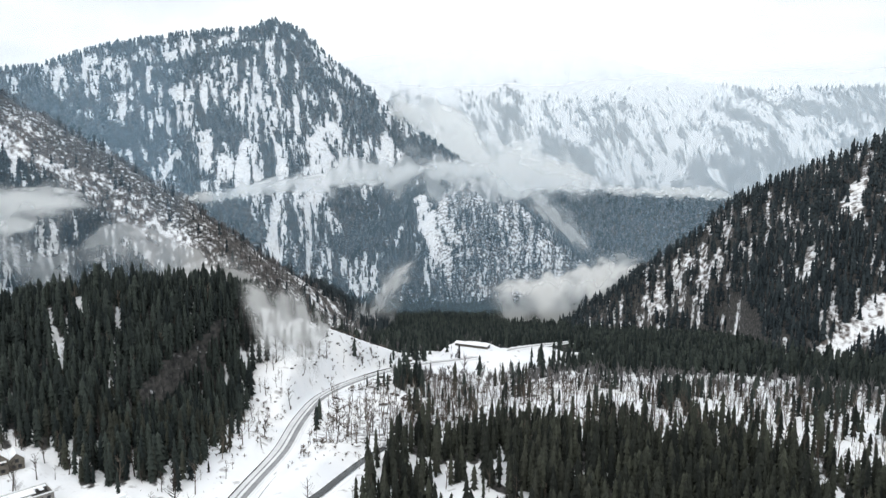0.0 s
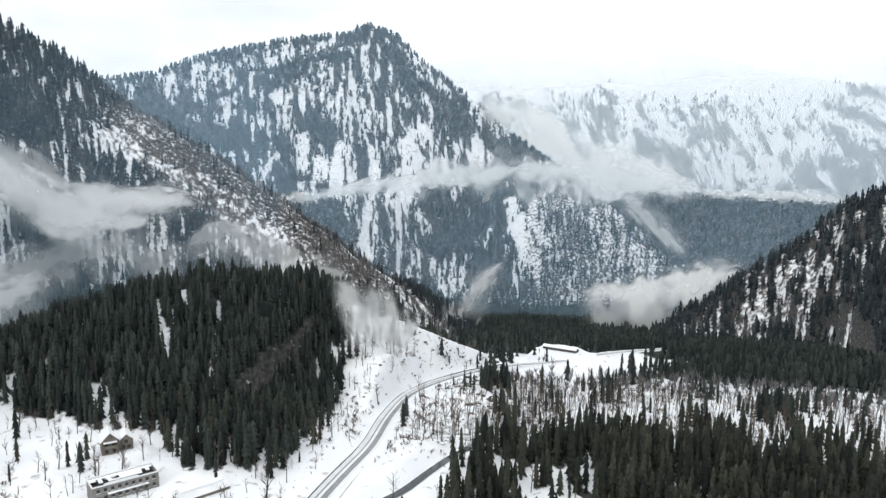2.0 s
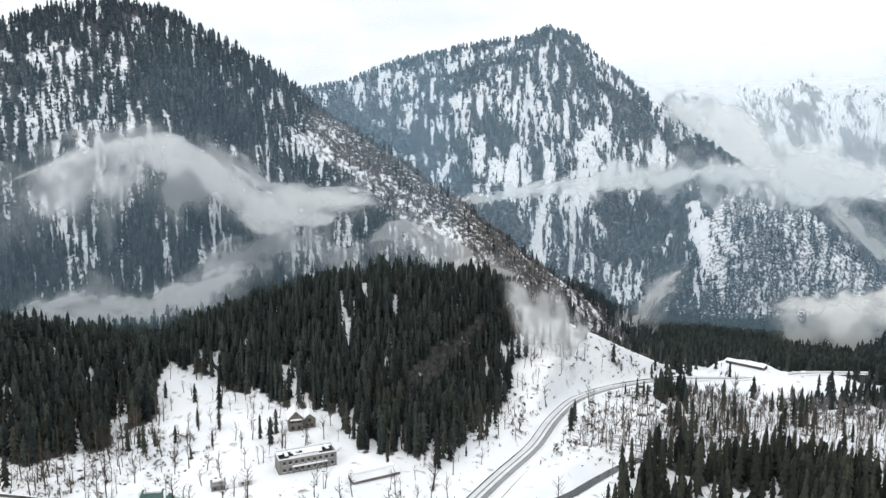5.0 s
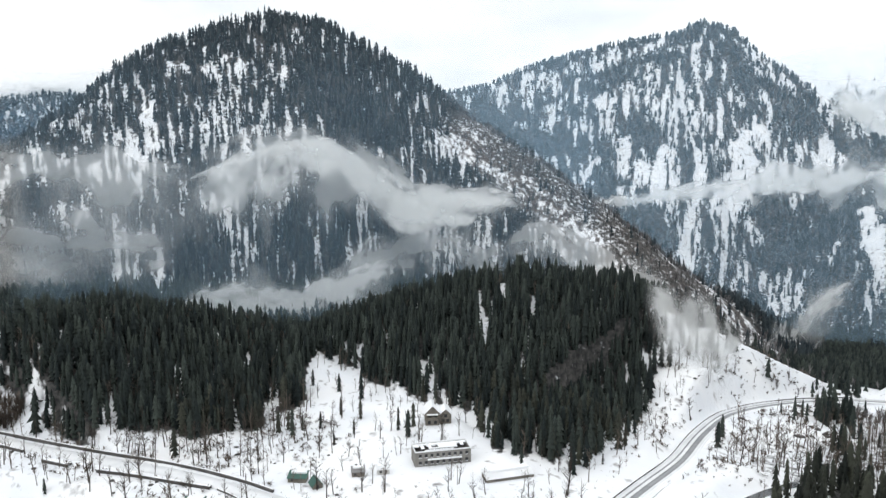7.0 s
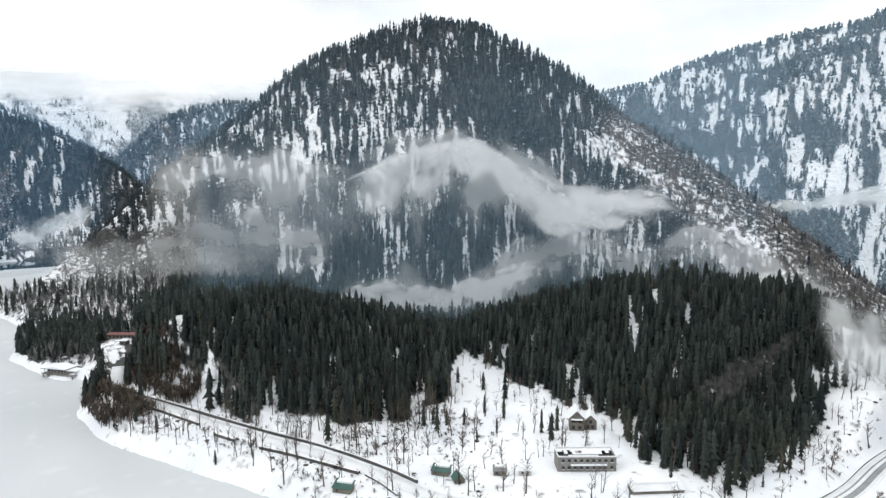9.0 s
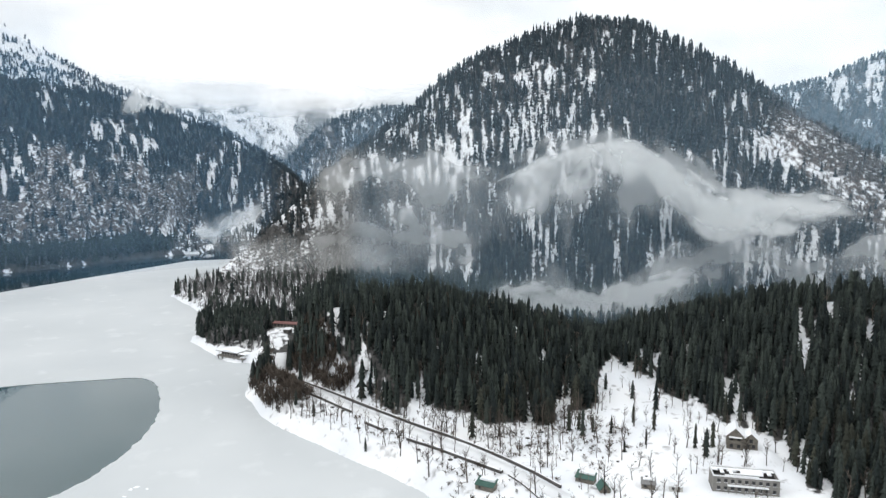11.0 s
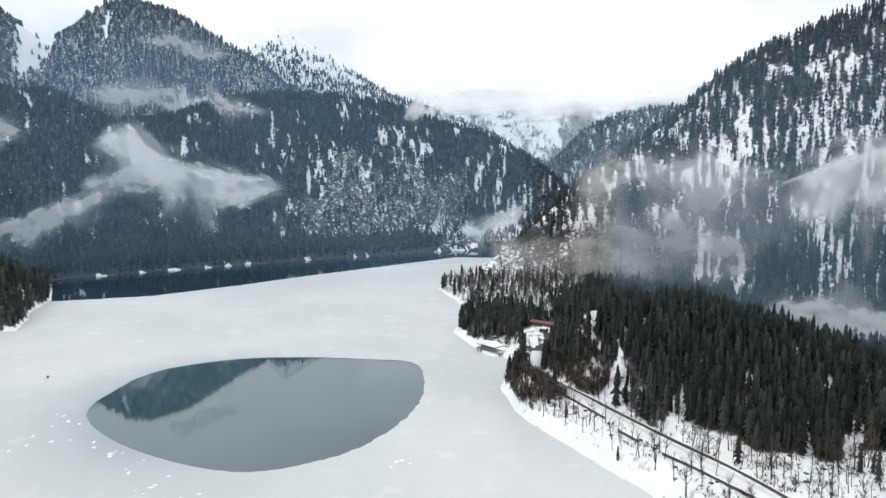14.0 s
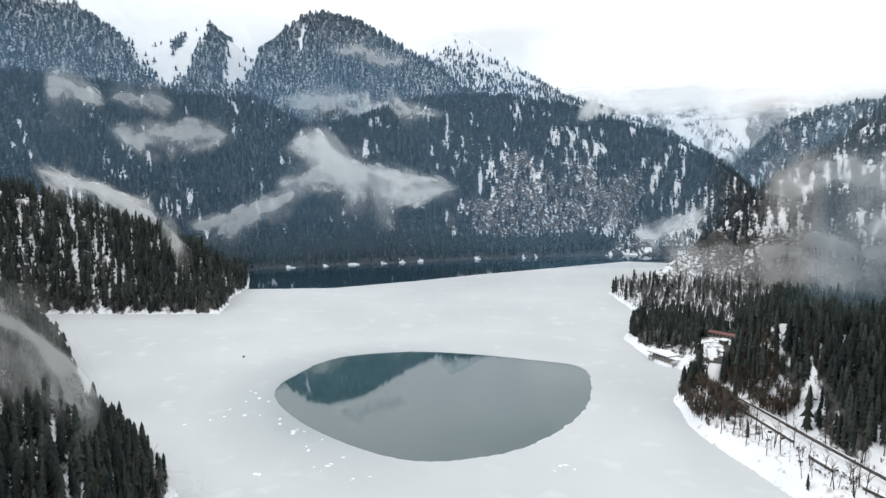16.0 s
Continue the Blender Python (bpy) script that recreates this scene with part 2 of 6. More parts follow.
# Graded lines (x, y, z) with half their width, level yards (x, y, z, radius), and the brook
ROADS = [
    (5.0, [(-92, 215, 9), (-88, 241, 8), (-87, 263, 7), (-84, 291, 6), (-80, 330, 3), (-83, 379, -2), (-82, 437, -8), (-71, 482, -14), (-50, 536, -22), (-17, 591, -31), (24, 626, -37), (77, 677, -40), (140, 720, -46)]),
    (4.2, [(-470, 158, 13), (-426, 141, 13), (-401, 146, 12), (-355, 153, 11), (-323, 160, 11), (-294, 169, 10), (-267, 177, 10), (-241, 183, 9), (-212, 186, 9), (-188, 190, 8.5), (-160, 215, 8.5), (-120, 235, 8.5), (-92, 240, 8.5)]),
]
YARDS = [(-166, 254, 9, 22), (-133, 259, 9, 16), (-200, 213, 8.5, 26), (-190, 286, 13, 11), (-225, 167, 8.5, 8), (-515, 141, 2.2, 20), (-537, 190, 12.5, 19), (-488, 172, 9, 27), (28, 664, -36, 24), (-30, 595, -30, 6)]
BROOK = [(-30, 345, 0), (-39, 326, 2), (-47, 303, 4), (-54, 283, 5), (-63, 268, 6), (-75, 240, 6.5), (-110, 200, 6)]


def near_line(x, y, pts):
    """Distance to a line of points, the height and the way along it at the nearest place."""
    best = np.full(x.shape, 1e9)
    zc, along, run = np.zeros(x.shape), np.zeros(x.shape), 0.0
    for (ax, ay, az), (bx, by, bz) in zip(pts, pts[1:]):
        dx, dy = bx - ax, by - ay
        size = math.hypot(dx, dy)
        q = np.clip(((x - ax) * dx + (y - ay) * dy) / size**2, 0, 1)
        d = np.hypot(x - ax - q * dx, y - ay - q * dy)
        m = d < best
        best, zc, along = np.where(m, d, best), np.where(m, az + q * (bz - az), zc), np.where(m, run + q * size, along)
        run += size
    return best, zc, along


def soft_line(x, y, pts):
    """Like near_line, but the height glides from one stretch of the line to the next."""
    near, _, along = near_line(x, y, pts)
    near, total, high = np.maximum(near, 1.0), np.zeros(x.shape), np.zeros(x.shape)
    for (ax, ay, az), (bx, by, bz) in zip(pts, pts[1:]):
        dx, dy = bx - ax, by - ay
        q = np.clip(((x - ax) * dx + (y - ay) * dy) / (dx * dx + dy * dy), 0, 1)
        w = (near / np.maximum(np.hypot(x - ax - q * dx, y - ay - q * dy), 1.0)) ** 6
        total, high = total + w, high + w * (az + q * (bz - az))
    return near, high / total, along


def lake_gap(x, y):
    """Distance from the lake's shore, negative on the lake."""
    x, y = x + 5 * (fbm(x / 40, y / 40, 91, 3) - 0.5), y + 5 * (fbm(x / 40, y / 40, 92, 3) - 0.5)
    best, inside = np.full(x.shape, 1e9), np.zeros(x.shape, bool)
    for (ax, ay), (bx, by) in zip(LAKE, LAKE[1:] + LAKE[:1]):
        dx, dy = bx - ax, by - ay
        q = np.clip(((x - ax) * dx + (y - ay) * dy) / (dx * dx + dy * dy), 0, 1)
        best = np.minimum(best, np.hypot(x - ax - q * dx, y - ay - q * dy))
        cross = ((ay > y) != (by > y)) & (x < ax + (y - ay) * dx / (dy + 1e-12))
        inside ^= cross
    return np.where(inside, -best, best)


def land(x, y):
    """Height of the ground, with the ridge that makes it, the way along that ridge and down from it."""
    x, y = np.asarray(x, float), np.asarray(y, float)
    valley = np.interp(y, [250, 330, 500, 700, 900, 1500, 2500, 4500], [9, 8, -24, -50, -92, -185, -230, -240])
    w = step(-60, -330, x) * step(900, 560, y)
    z = valley * (1 - w) + 9 * w + 5 * (fbm(x / 90, y / 90, 5, 3) - 0.5)
    which, along, down = np.full(x.shape, -1), np.zeros(x.shape), np.zeros(x.shape)
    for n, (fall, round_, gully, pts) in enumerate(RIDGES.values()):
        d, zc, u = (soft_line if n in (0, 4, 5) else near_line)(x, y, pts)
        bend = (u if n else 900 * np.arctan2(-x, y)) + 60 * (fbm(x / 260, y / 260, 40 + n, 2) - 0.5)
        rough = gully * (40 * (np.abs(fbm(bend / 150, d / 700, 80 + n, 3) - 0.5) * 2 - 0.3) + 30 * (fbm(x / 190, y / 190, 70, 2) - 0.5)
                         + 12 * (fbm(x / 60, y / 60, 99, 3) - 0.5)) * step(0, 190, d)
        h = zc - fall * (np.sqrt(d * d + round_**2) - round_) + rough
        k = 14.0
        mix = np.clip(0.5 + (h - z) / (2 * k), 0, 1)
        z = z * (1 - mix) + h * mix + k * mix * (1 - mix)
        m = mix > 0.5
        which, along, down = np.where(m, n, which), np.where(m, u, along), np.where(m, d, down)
    for half, pts in ROADS:
        d, zc, _ = near_line(x, y, pts)
        q = step(half + 10, half, d)
        z = z * (1 - q) + zc * q
    # the ground falls away below the valley road
    d, zc, _ = near_line(x, y, ROADS[0][1])
    below = step(95, 70, d) * step(0, 3, x - np.interp(y, [p[1] for p in ROADS[0][1]], [p[0] for p in ROADS[0][1]])) * step(325, 350, y) * step(690, 660, y)
    z = z + below * (np.minimum(z, zc - 0.05 * np.maximum(d - 7, 0) + 1.2 * (fbm(x / 14, y / 14, 95, 3) - 0.5) * step(6, 12, d)) - z)
    for yx, yy, yz, size in YARDS:
        q = step(size * 1.6, size * 0.9, np.hypot(x - yx, y - yy))
        z = z * (1 - q) + yz * q
    d, zc, _ = near_line(x, y, BROOK)
    z = np.minimum(z, np.where(d < 12, zc - 1.6 + 0.35 * np.maximum(d - 2.5, 0) * 2, 1e6))
    gap = lake_gap(x, y)
    z = np.where(gap > 0, np.minimum(z, 0.35 + 1.1 * gap), -1.0 - 0.12 * np.minimum(-gap, 60))
    return z, which, along, down, gap


NAMES = list(RIDGES)

# Avalanche lanes, open snow patches and unbroken woods: points x, y and half the width at each
PEAK_LANES = [
    [(-566, 2131, 7.2), (-543, 2055, 7.0), (-497, 1999, 6.8), (-453, 1912, 8.1), (-420, 1802, 12), (-429, 1753, 12), (-428, 1671, 9.9)],
    [(-664, 1934, 12), (-623, 1821, 17)],
    [(-548, 1897, 11), (-527, 1831, 23), (-515, 1751, 18)],
    [(-581, 1841, 16), (-563, 1789, 15)],
    [(-700, 1841, 8.1), (-706, 1785, 9.5), (-711, 1741, 11)],
    [(-330, 2023, 13), (-343, 1935, 26), (-363, 1845, 19), (-384, 1779, 10)],
    [(-181, 2328, 19), (-189, 2247, 13)],
    [(-453, 2132, 8.9), (-416, 1992, 6.7)],
    [(-291, 2060, 8.5), (-297, 2008, 8.3)],
]
SPUR_LANES = [
    [(-63, 1919, 14), (-42, 1764, 19), (-10, 1685, 19), (10, 1620, 12)],
    [(-11, 1825, 6.0), (24, 1695, 11)],
]
PEAK_WOODS = [
    [(-1065, 1982, 11), (-939, 2066, 15), (-850, 2186, 15), (-699, 2270, 18), (-595, 2366, 18)],
    [(-530, 2371, 16), (-410, 2263, 34), (-255, 2331, 38), (-50, 2394, 24)],
    [(-278, 1935, 64), (-160, 1853, 61), (-247, 1813, 45)],
    [(-594, 1699, 44), (-496, 1647, 35)],
    [(-1201, 2061, 39), (-1017, 1917, 39), (-839, 1898, 37)],
]
SOUTH_LANES = [
    [(497, 826, 7.1), (464, 785, 8.2)],
    [(427, 658, 9.0), (392, 634, 13), (359, 620, 13)],
    [(340, 788, 3.5), (340, 777, 3.5)],
    [(410, 756, 5.6), (381, 715, 4.7)],
]
FAR_LANES = [
    [(1130, 3712, 25), (1126, 3483, 21), (1116, 3407, 26), (1058, 3252, 17), (1012, 3136, 16)],
    [(1285, 3682, 32), (1170, 3499, 18)],
    [(710, 3703, 15), (721, 3583, 15), (740, 3441, 14)],
    [(871, 3689, 16), (968, 3602, 15), (1087, 3505, 15)],
    [(192, 3730, 9.2), (209, 3479, 11), (265, 3279, 11)],
    [(888, 3323, 11), (823, 3103, 16)],
    [(1344, 3512, 12), (1173, 3329, 12), (1076, 3141, 11)],
    [(631, 3676, 9.2), (581, 3533, 12)],
    [(458, 3707, 9.2), (447, 3456, 8.6)],
    [(1714, 3375, 22), (1600, 3180, 20)],
]
WEST_LANES = [
    [(-2437, -1287, 85), (-2289, -1150, 78), (-2133, -1015, 42), (-2071, -957, 13)],
    [(-2628, -1054, 48), (-2237, -953, 31), (-2146, -961, 36), (-2082, -957, 13)],
    [(-2753, -885, 61), (-2564, -853, 65), (-2273, -807, 37), (-2138, -798, 13)],
    [(-2319, -609, 7.9), (-2189, -589, 5.6)],
    [(-2925, 121, 24), (-2943, 27, 14)],
    [(-1647, -287, 4.1), (-1588, -280, 5.3)],
    [(-1617, 392, 5.5), (-1575, 370, 5.3)],
]
NORTH_LANES = [
    [(-3638, 732, 24), (-3540, 790, 18), (-3440, 830, 12)],
    [(-3589, 905, 12), (-3418, 944, 15), (-3334, 1002, 11)],
    [(-3522, 1018, 12), (-3374, 1059, 12)],
    [(-3499, 1160, 24), (-3377, 1177, 18), (-3311, 1198, 14)],
]
HILL_LANES = [
    [(-741, 450, 3.6), (-712, 428, 4.1)],
    [(-693, 469, 2.7), (-656, 439, 3.2)],
    [(-837, 567, 3.3), (-828, 559, 2.5)],
]


# snowier (or, below nought, darker) stretches: x, y, half width, half depth towards the mountain, how much
HILL_SNOW = [
    (-778, 639, 50, 55, 0.06),
    (-826, 559, 25, 43, 0.03),
    (-757, 545, 27, 34, 0.03),
    (-660, 615, 36, 31, 0.09),
    (-851, 542, 21, 35, 0.02),
    (-892, 504, 34, 34, 0.02),
    (-615, 481, 38, 29, 0.08),
    (-527, 495, 21, 27, 0.1),
    (-548, 566, 16, 29, 0.09),
    (-524, 625, 33, 23, 0.08),
    (-492, 720, 43, 36, 0.16),
    (-721, 436, 14, 44, 0.1),
    (-685, 463, 17, 39, 0.1),
    (-585, 560, 36, 26, -0.12),
    (-627, 753, 88, 92, -0.15),
    (-414, 819, 34, 26, -0.15),
    (-897, 341, 31, 38, 0.05),
    (-768, 313, 17, 116, 0.05),
    (-809, 648, 51, 61, 0.04),
]
PEAK_SNOW = [
    (-1010, 2155, 117, 50, 0.1),
    (-814, 2236, 156, 40, 0.11),
    (-677, 2323, 79, 45, 0.08),
    (-917, 1972, 107, 42, 0.13),
    (-800, 2049, 108, 50, 0.1),
    (-652, 2106, 81, 68, 0.1),
    (-483, 2023, 111, 100, 0.09),
    (-321, 2136, 80, 70, 0.07),
    (-628, 1857, 40, 88, 0.13),
    (-532, 1835, 47, 70, 0.14),
    (-331, 1977, 58, 53, 0.12),
    (-395, 2445, 70, 60, 0.14),
    (-209, 2440, 40, 60, 0.12),
    (-326, 1668, 84, 90, 0.08),
    (-199, 1653, 55, 92, 0.08),
    (-21, 1725, 45, 110, 0.12),
    (124, 1776, 80, 60, 0.05),
    (203, 1688, 70, 43, 0.06),
]
SOUTH_SNOW = [
    (349, 941, 49, 38, 0.1),
    (396, 777, 32, 63, 0.07),
    (392, 634, 34, 31, 0.14),
    (341, 789, 21, 25, 0.09),
    (383, 691, 29, 41, 0.05),
    (304, 968, 33, 25, 0.06),
    (450, 973, 53, 50, -0.06),
]
WEST_SNOW = [
    (-1567, 55, 77, 75, 0.1),
    (-1401, 73, 104, 95, 0.1),
    (-1525, 203, 114, 73, 0.08),
    (-1548, -547, 47, 90, 0.05),
    (-1589, 379, 27, 51, 0.07),
    (-1605, -296, 33, 60, 0.07),
    (-1378, -657, 75, 91, 0.03),
    (-1345, -383, 69, 47, 0.05),
]
SNOWY = {"big_hill": HILL_SNOW, "central_peak": PEAK_SNOW, "central_spur": PEAK_SNOW, "south_hill": SOUTH_SNOW, "west_front": WEST_SNOW}


def strokes(x, y, *groups):
    """Where broad strokes of the given lists lie, 0 to 1, with ragged rims."""
    out, flat = np.zeros(x.size), (x.ravel(), y.ravel())
    for pts in [p for g in groups for p in g]:
        size = max(p[2] for p in pts) * 1.6 + 12
        box_ = [(min(p[k] for p in pts) - size, max(p[k] for p in pts) + size) for k in (0, 1)]
        m = np.nonzero((flat[0] > box_[0][0]) & (flat[0] < box_[0][1]) & (flat[1] > box_[1][0]) & (flat[1] < box_[1][1]))[0]
        if not len(m):
            continue
        px, py = flat[0][m], flat[1][m]
        d, half, _ = near_line(px, py, pts)
        wob = (fbm(px / 30, py / 50, 410, 3) - 0.5) * np.minimum(half * 1.1, 30) + (fbm(px / 9, py / 22, 411, 2) - 0.5) * np.minimum(half, 16)
        out[m] = np.maximum(out[m], step(half * 1.25, half * 0.75, d + wob))
    return out.reshape(x.shape)


def lanes(x, y):
    return strokes(x, y, PEAK_LANES, SPUR_LANES, SOUTH_LANES, FAR_LANES, WEST_LANES, NORTH_LANES, HILL_LANES)


def cover_of(x, y, z, which, along, down, gap):
    """How thickly firs, bare trees and bare rock cover the ground, each 0 to 1."""
    r, az = np.hypot(x, y), np.degrees(np.arctan2(-x, y)) + 4.5 * (fbm(x / 45, y / 45, 205, 3) - 0.5)
    on = lambda *names: np.isin(which, [NAMES.index(n) for n in names])  # noqa: E731
    lane, open_ = streaks(x, y, which, along, down), lanes(x, y)
    woods = strokes(x, y, PEAK_WOODS)
    mott = fbm(x / 26, y / 26, 210, 3)
    broad = fbm(x / 120, y / 120, 220, 3)
    fir, bare, rock = np.full(x.shape, 0.0), np.zeros(x.shape), np.zeros(x.shape)
    # the big wooded hill: streaked firs, bare woods on its eastern shoulder, rocks towards the lake
    m = on("big_hill")
    # its eastern crest: a band of bare trees above a strip of snow and scree
    shore_line = 26 * (fbm(along / 40, down / 40, 231, 3) - 0.5)
    east = step(955, 1000, along) * step(98, 84, down + shore_line)
    crest = east * step(46, 26, down + 0.6 * shore_line)
    fir = np.where(m, (1.0 - 0.92 * lane) * (1 - 0.93 * east), fir)
    grey = step(0.50, 0.62, fbm(x / 75, y / 75, 230, 3))
    ribs = step(0.46, 0.56, fbm(along / 60, (down + 0.12 * along) / 9, 240, 3))
    bare = np.where(m, (0.32 + 0.30 * grey) * (1 - east) + east * (0.36 + 0.50 * ribs) + 0.9 * crest, bare)
    rock = np.where(m, 0.08 + east * (0.46 + 0.42 * ribs), rock)
    low = m & (az > 66) & (z < 70)
    crag = step(1.3, 0.7, np.hypot((x + 850) / 60, (y - 222) / 42) + 0.5 * (mott - 0.5))
    fir = np.where(low, (0.06 + 0.45 * step(0.49, 0.60, broad + 0.25 * (mott - 0.5))) * (1 - 0.8 * lane) * (1 - 0.96 * crag), fir)
    bare, rock = np.where(low, 0.95 - 0.6 * crag, bare), np.where(low, 0.30 + 0.30 * crag, rock)
    # the two dark knolls
    m = on("west_knoll", "east_knoll")
    m = m | ((which < 0) & (az > 14) & (az < 69) & (r > 300) & (y > 130))
    gapless = step(0.62, 0.545, 0.02 * step(380, 330, r) + fbm(np.arctan2(-x, y) * 95, r / 34, 250, 2) * 0.45 + 0.5 * fbm(along / 5 + 3 * which, down / 34, 255, 2))
    # the lower edge of the wood, by bearing
    rim_r = np.interp(az, [13, 15.5, 17, 18.5, 20, 22.5, 25, 27, 29, 31, 33, 36, 38, 41, 43.5, 45.2, 47.8, 49.2, 51.2, 53, 55, 58.5, 60.7, 62.5, 65.4, 67, 68.5, 70],
                      [470, 395, 340, 326, 308, 304, 314, 310, 318, 356, 374, 398, 410, 440, 460, 384, 358, 352, 362, 354, 366, 370, 372, 383, 398, 414, 436, 446])
    inside = step(-7, 7, r - rim_r + 15 * (fbm(x / 22, y / 22, 260, 3) - 0.5))
    fir = np.where(m, 0.008 + inside * (0.10 + 0.88 * gapless), fir)
    thin = m & (x > -122) & (y < 447)
    low_end = (az > 3) & (az < 14.5) & (r > 420) & (r < 690)
    fir = np.where(low_end, fir * np.where(az > 11, 0.2, 0.05), fir)
    fir = np.where(thin, fir * np.where(z > 40, 0.8, 0.5 * step(-98, -120, x) + 0.16 * step(6, 14, z) + 0.03), fir)
    bare = np.where(m, 0.18 + 0.2 * (az > 44) * step(0.40, 0.55, fbm(x / 30, y / 30, 262, 3)) - 0.1 * inside, bare)
    knolls = m
    # valley floor
    m = (which < 0) & ~knolls
    south = step(352, 338, r + 30 * (fbm(x / 40, y / 40, 270, 3) - 0.5)) * step(-52, -38, x + 0.0 * y) * (y > -200)
    fir_v, bare_v = 0.95 * south * (0.06 + 0.94 * step(0.60, 0.53, 0.5 * fbm(x / 7, y / 16, 287, 2) + 0.5 * fbm(x / 30, y / 30, 288, 2) - 0.10 * step(60, 110, x))), 0.04 + 0 * x
    glade = (1 - south) * (az < 18) * (r < 560)
    right = step(-12, -24, az + 8 * (broad - 0.5))
    fir_v = fir_v + glade * (0.035 + right * 0.62 * step(0.50, 0.60, fbm(x / 34, y / 34, 280, 3) + 0.08))
    bare_v = bare_v + glade * (0.62 + 0.2 * right) * step(-70, -45, x) * step(330, 345, r)
    deep = step(585, 630, r + 60 * (broad - 0.5) - 50 * step(2, 7, az))
    field = step(1.25, 0.9, np.hypot((x - 25) / 56, (y - 650 + 0.25 * x) / 48))
    scrub = step(0.47, 0.57, fbm(x / 42, y / 42, 285, 3))
    band = (az < -3) & (r > 345) & (r < 600)
    clump = step(0.565, 0.61, 0.55 * fbm(x / 26, y / 40, 289, 3) + 0.45 * fbm(x / 70, y / 70, 286, 3))
    fir_v = np.where(band, (0.012 + 0.34 * clump) * step(-1, -8, az) + 0.012 + 0.05 * step(-22, -30, az), fir_v)
    bare_v = np.where(band, 0.55 - 0.22 * scrub, bare_v)
    fir_v = np.where(az < 30, np.maximum(fir_v * (1 - deep), 0.95 * deep * (1 - field)), fir_v)
    bare_v = np.where(az < 30, bare_v * (1 - deep) * (1 - field), bare_v)
    main, _, _ = near_line(x, y, ROADS[0][1])
    uphill = (x < np.interp(y, [260, 330, 380, 437, 482, 536, 591, 626, 680], [-87, -80, -83, -82, -71, -50, -17, 24, 80])) & (r < 700) & (az < 30)
    fir_v = np.where(uphill, (0.04 + 0.16 * (scrub > 0.5)) * step(120, 95, main) + 0.75 * step(95, 120, main), fir_v)
    bare_v = np.where(uphill, 0.10, bare_v)
    verge = step(46, 75, main) + (r > 700) + (x < -70)
    fir_v = np.where(az < 30, fir_v * np.clip(0.03 + verge, 0, 1), fir_v)
    fir_v = np.where((main < 34) & (r < 345), 0.0, fir_v)
    village = (az >= 18) & (r < 420)
    fir_v, bare_v = np.where(village, 0.015 * (z > 11), fir_v), np.where(village, 0.20, bare_v)
    shore = (az > 66) & (az <= 80)
    fir_v, bare_v = np.where(shore, (0.12 + 0.80 * step(52, 36, np.hypot(x + 590, 0.8 * (y - 150)))) * step(62, 90, np.hypot(x + 440, y - 150)), fir_v), np.where(shore, 0.4 * step(70, 40, np.hypot(x + 430, y - 160)) + 0.6, bare_v)
    beyond = (az > 80)
    fir_v, bare_v = np.where(beyond, 0.75 + 0.2 * (mott > 0.45), fir_v), np.where(beyond, 0.6, bare_v)
    fir, bare = np.where(m, fir_v, fir), np.where(m, bare_v, bare)
    # the hill to the south
    m = on("south_hill")
    fir = np.where(m, 1.0 - 0.92 * lane, fir)
    bare = np.where(m, 0.35, bare)
    rock = np.where(m, 0.30 + 0.35 * lane, rock)
    # the central mountain
    m = on("central_peak", "central_spur")
    fir = np.where(m, 1.0 - 0.88 * lane, fir)
    bare = np.where(m, 0.12, bare)
    rock = np.where(m, 0.2 + 0.35 * on("central_spur") * (x > -20), rock)
    m = on("central_spur") & (x > 40)
    fir, bare = np.where(m, 0.75 - 0.65 * lane, fir), np.where(m, 0.5, bare)
    # distance
    m = on("far_range", "far_north", "west_peak")
    treeline = step(330, 560, z + 200 * (fbm(x / 90, y / 300, 221, 3) - 0.5) + 90 * (broad - 0.5) - 60 * step(1300, 1600, x))
    fir = np.where(m, (0.9 - 0.75 * step(0.42, 0.68, fbm(x / 36 + y / 160, y / 90, 223, 4))) * (1 - np.where(on("west_peak"), step(520, 700, z), np.where(on("far_north"), step(420, 500, z + 60 * (broad - 0.5)), step(0.0, 0.9, treeline)))), fir)
    m = on("middle_ridge", "north_ridge")
    fir = np.where(m, 0.95 - 0.2 * lane, fir)
    m = on("west_high")
    fir = np.where(m, 0.98 - 0.9 * step(625, 660, z + 60 * (broad - 0.5)) * (y < -640), fir)
    m = on("west_front")
    cliff = np.exp(-(((y - 150 + 120 * (fbm(x / 130, y / 130, 294, 2) - 0.5)) / 190) ** 4) - ((z - 75) / 95) ** 2)
    rusty = step(0.30, 0.75, cliff * 1.1 + 1.5 * (fbm(x / 45, y / 45, 292, 4) - 0.5) * step(0.02, 0.3, cliff))
    fir = np.where(m, (1.0 - 0.75 * lane) * (1 - 0.72 * rusty), fir)
    bare = np.where(m, 0.25 + 0.7 * rusty, bare)
    rock = np.where(m, 0.2 + 0.70 * rusty, rock)
    m = on("west_point", "near_slope")
    fir = np.where(m, 0.95 - 0.6 * lane, fir)
    bare = np.where(m, 0.35 * step(40, 10, z), bare)
    rock = np.where(m, 0.35, rock)
    dry = gap > np.where(r > 650, 1.5, 4)
    keep = (1 - 0.94 * open_) * dry
    fir = np.maximum(fir, 0.97 * woods)
    return np.clip(fir, 0, 1) * keep, np.clip(bare, 0, 1) * keep, np.clip(rock, 0, 1)


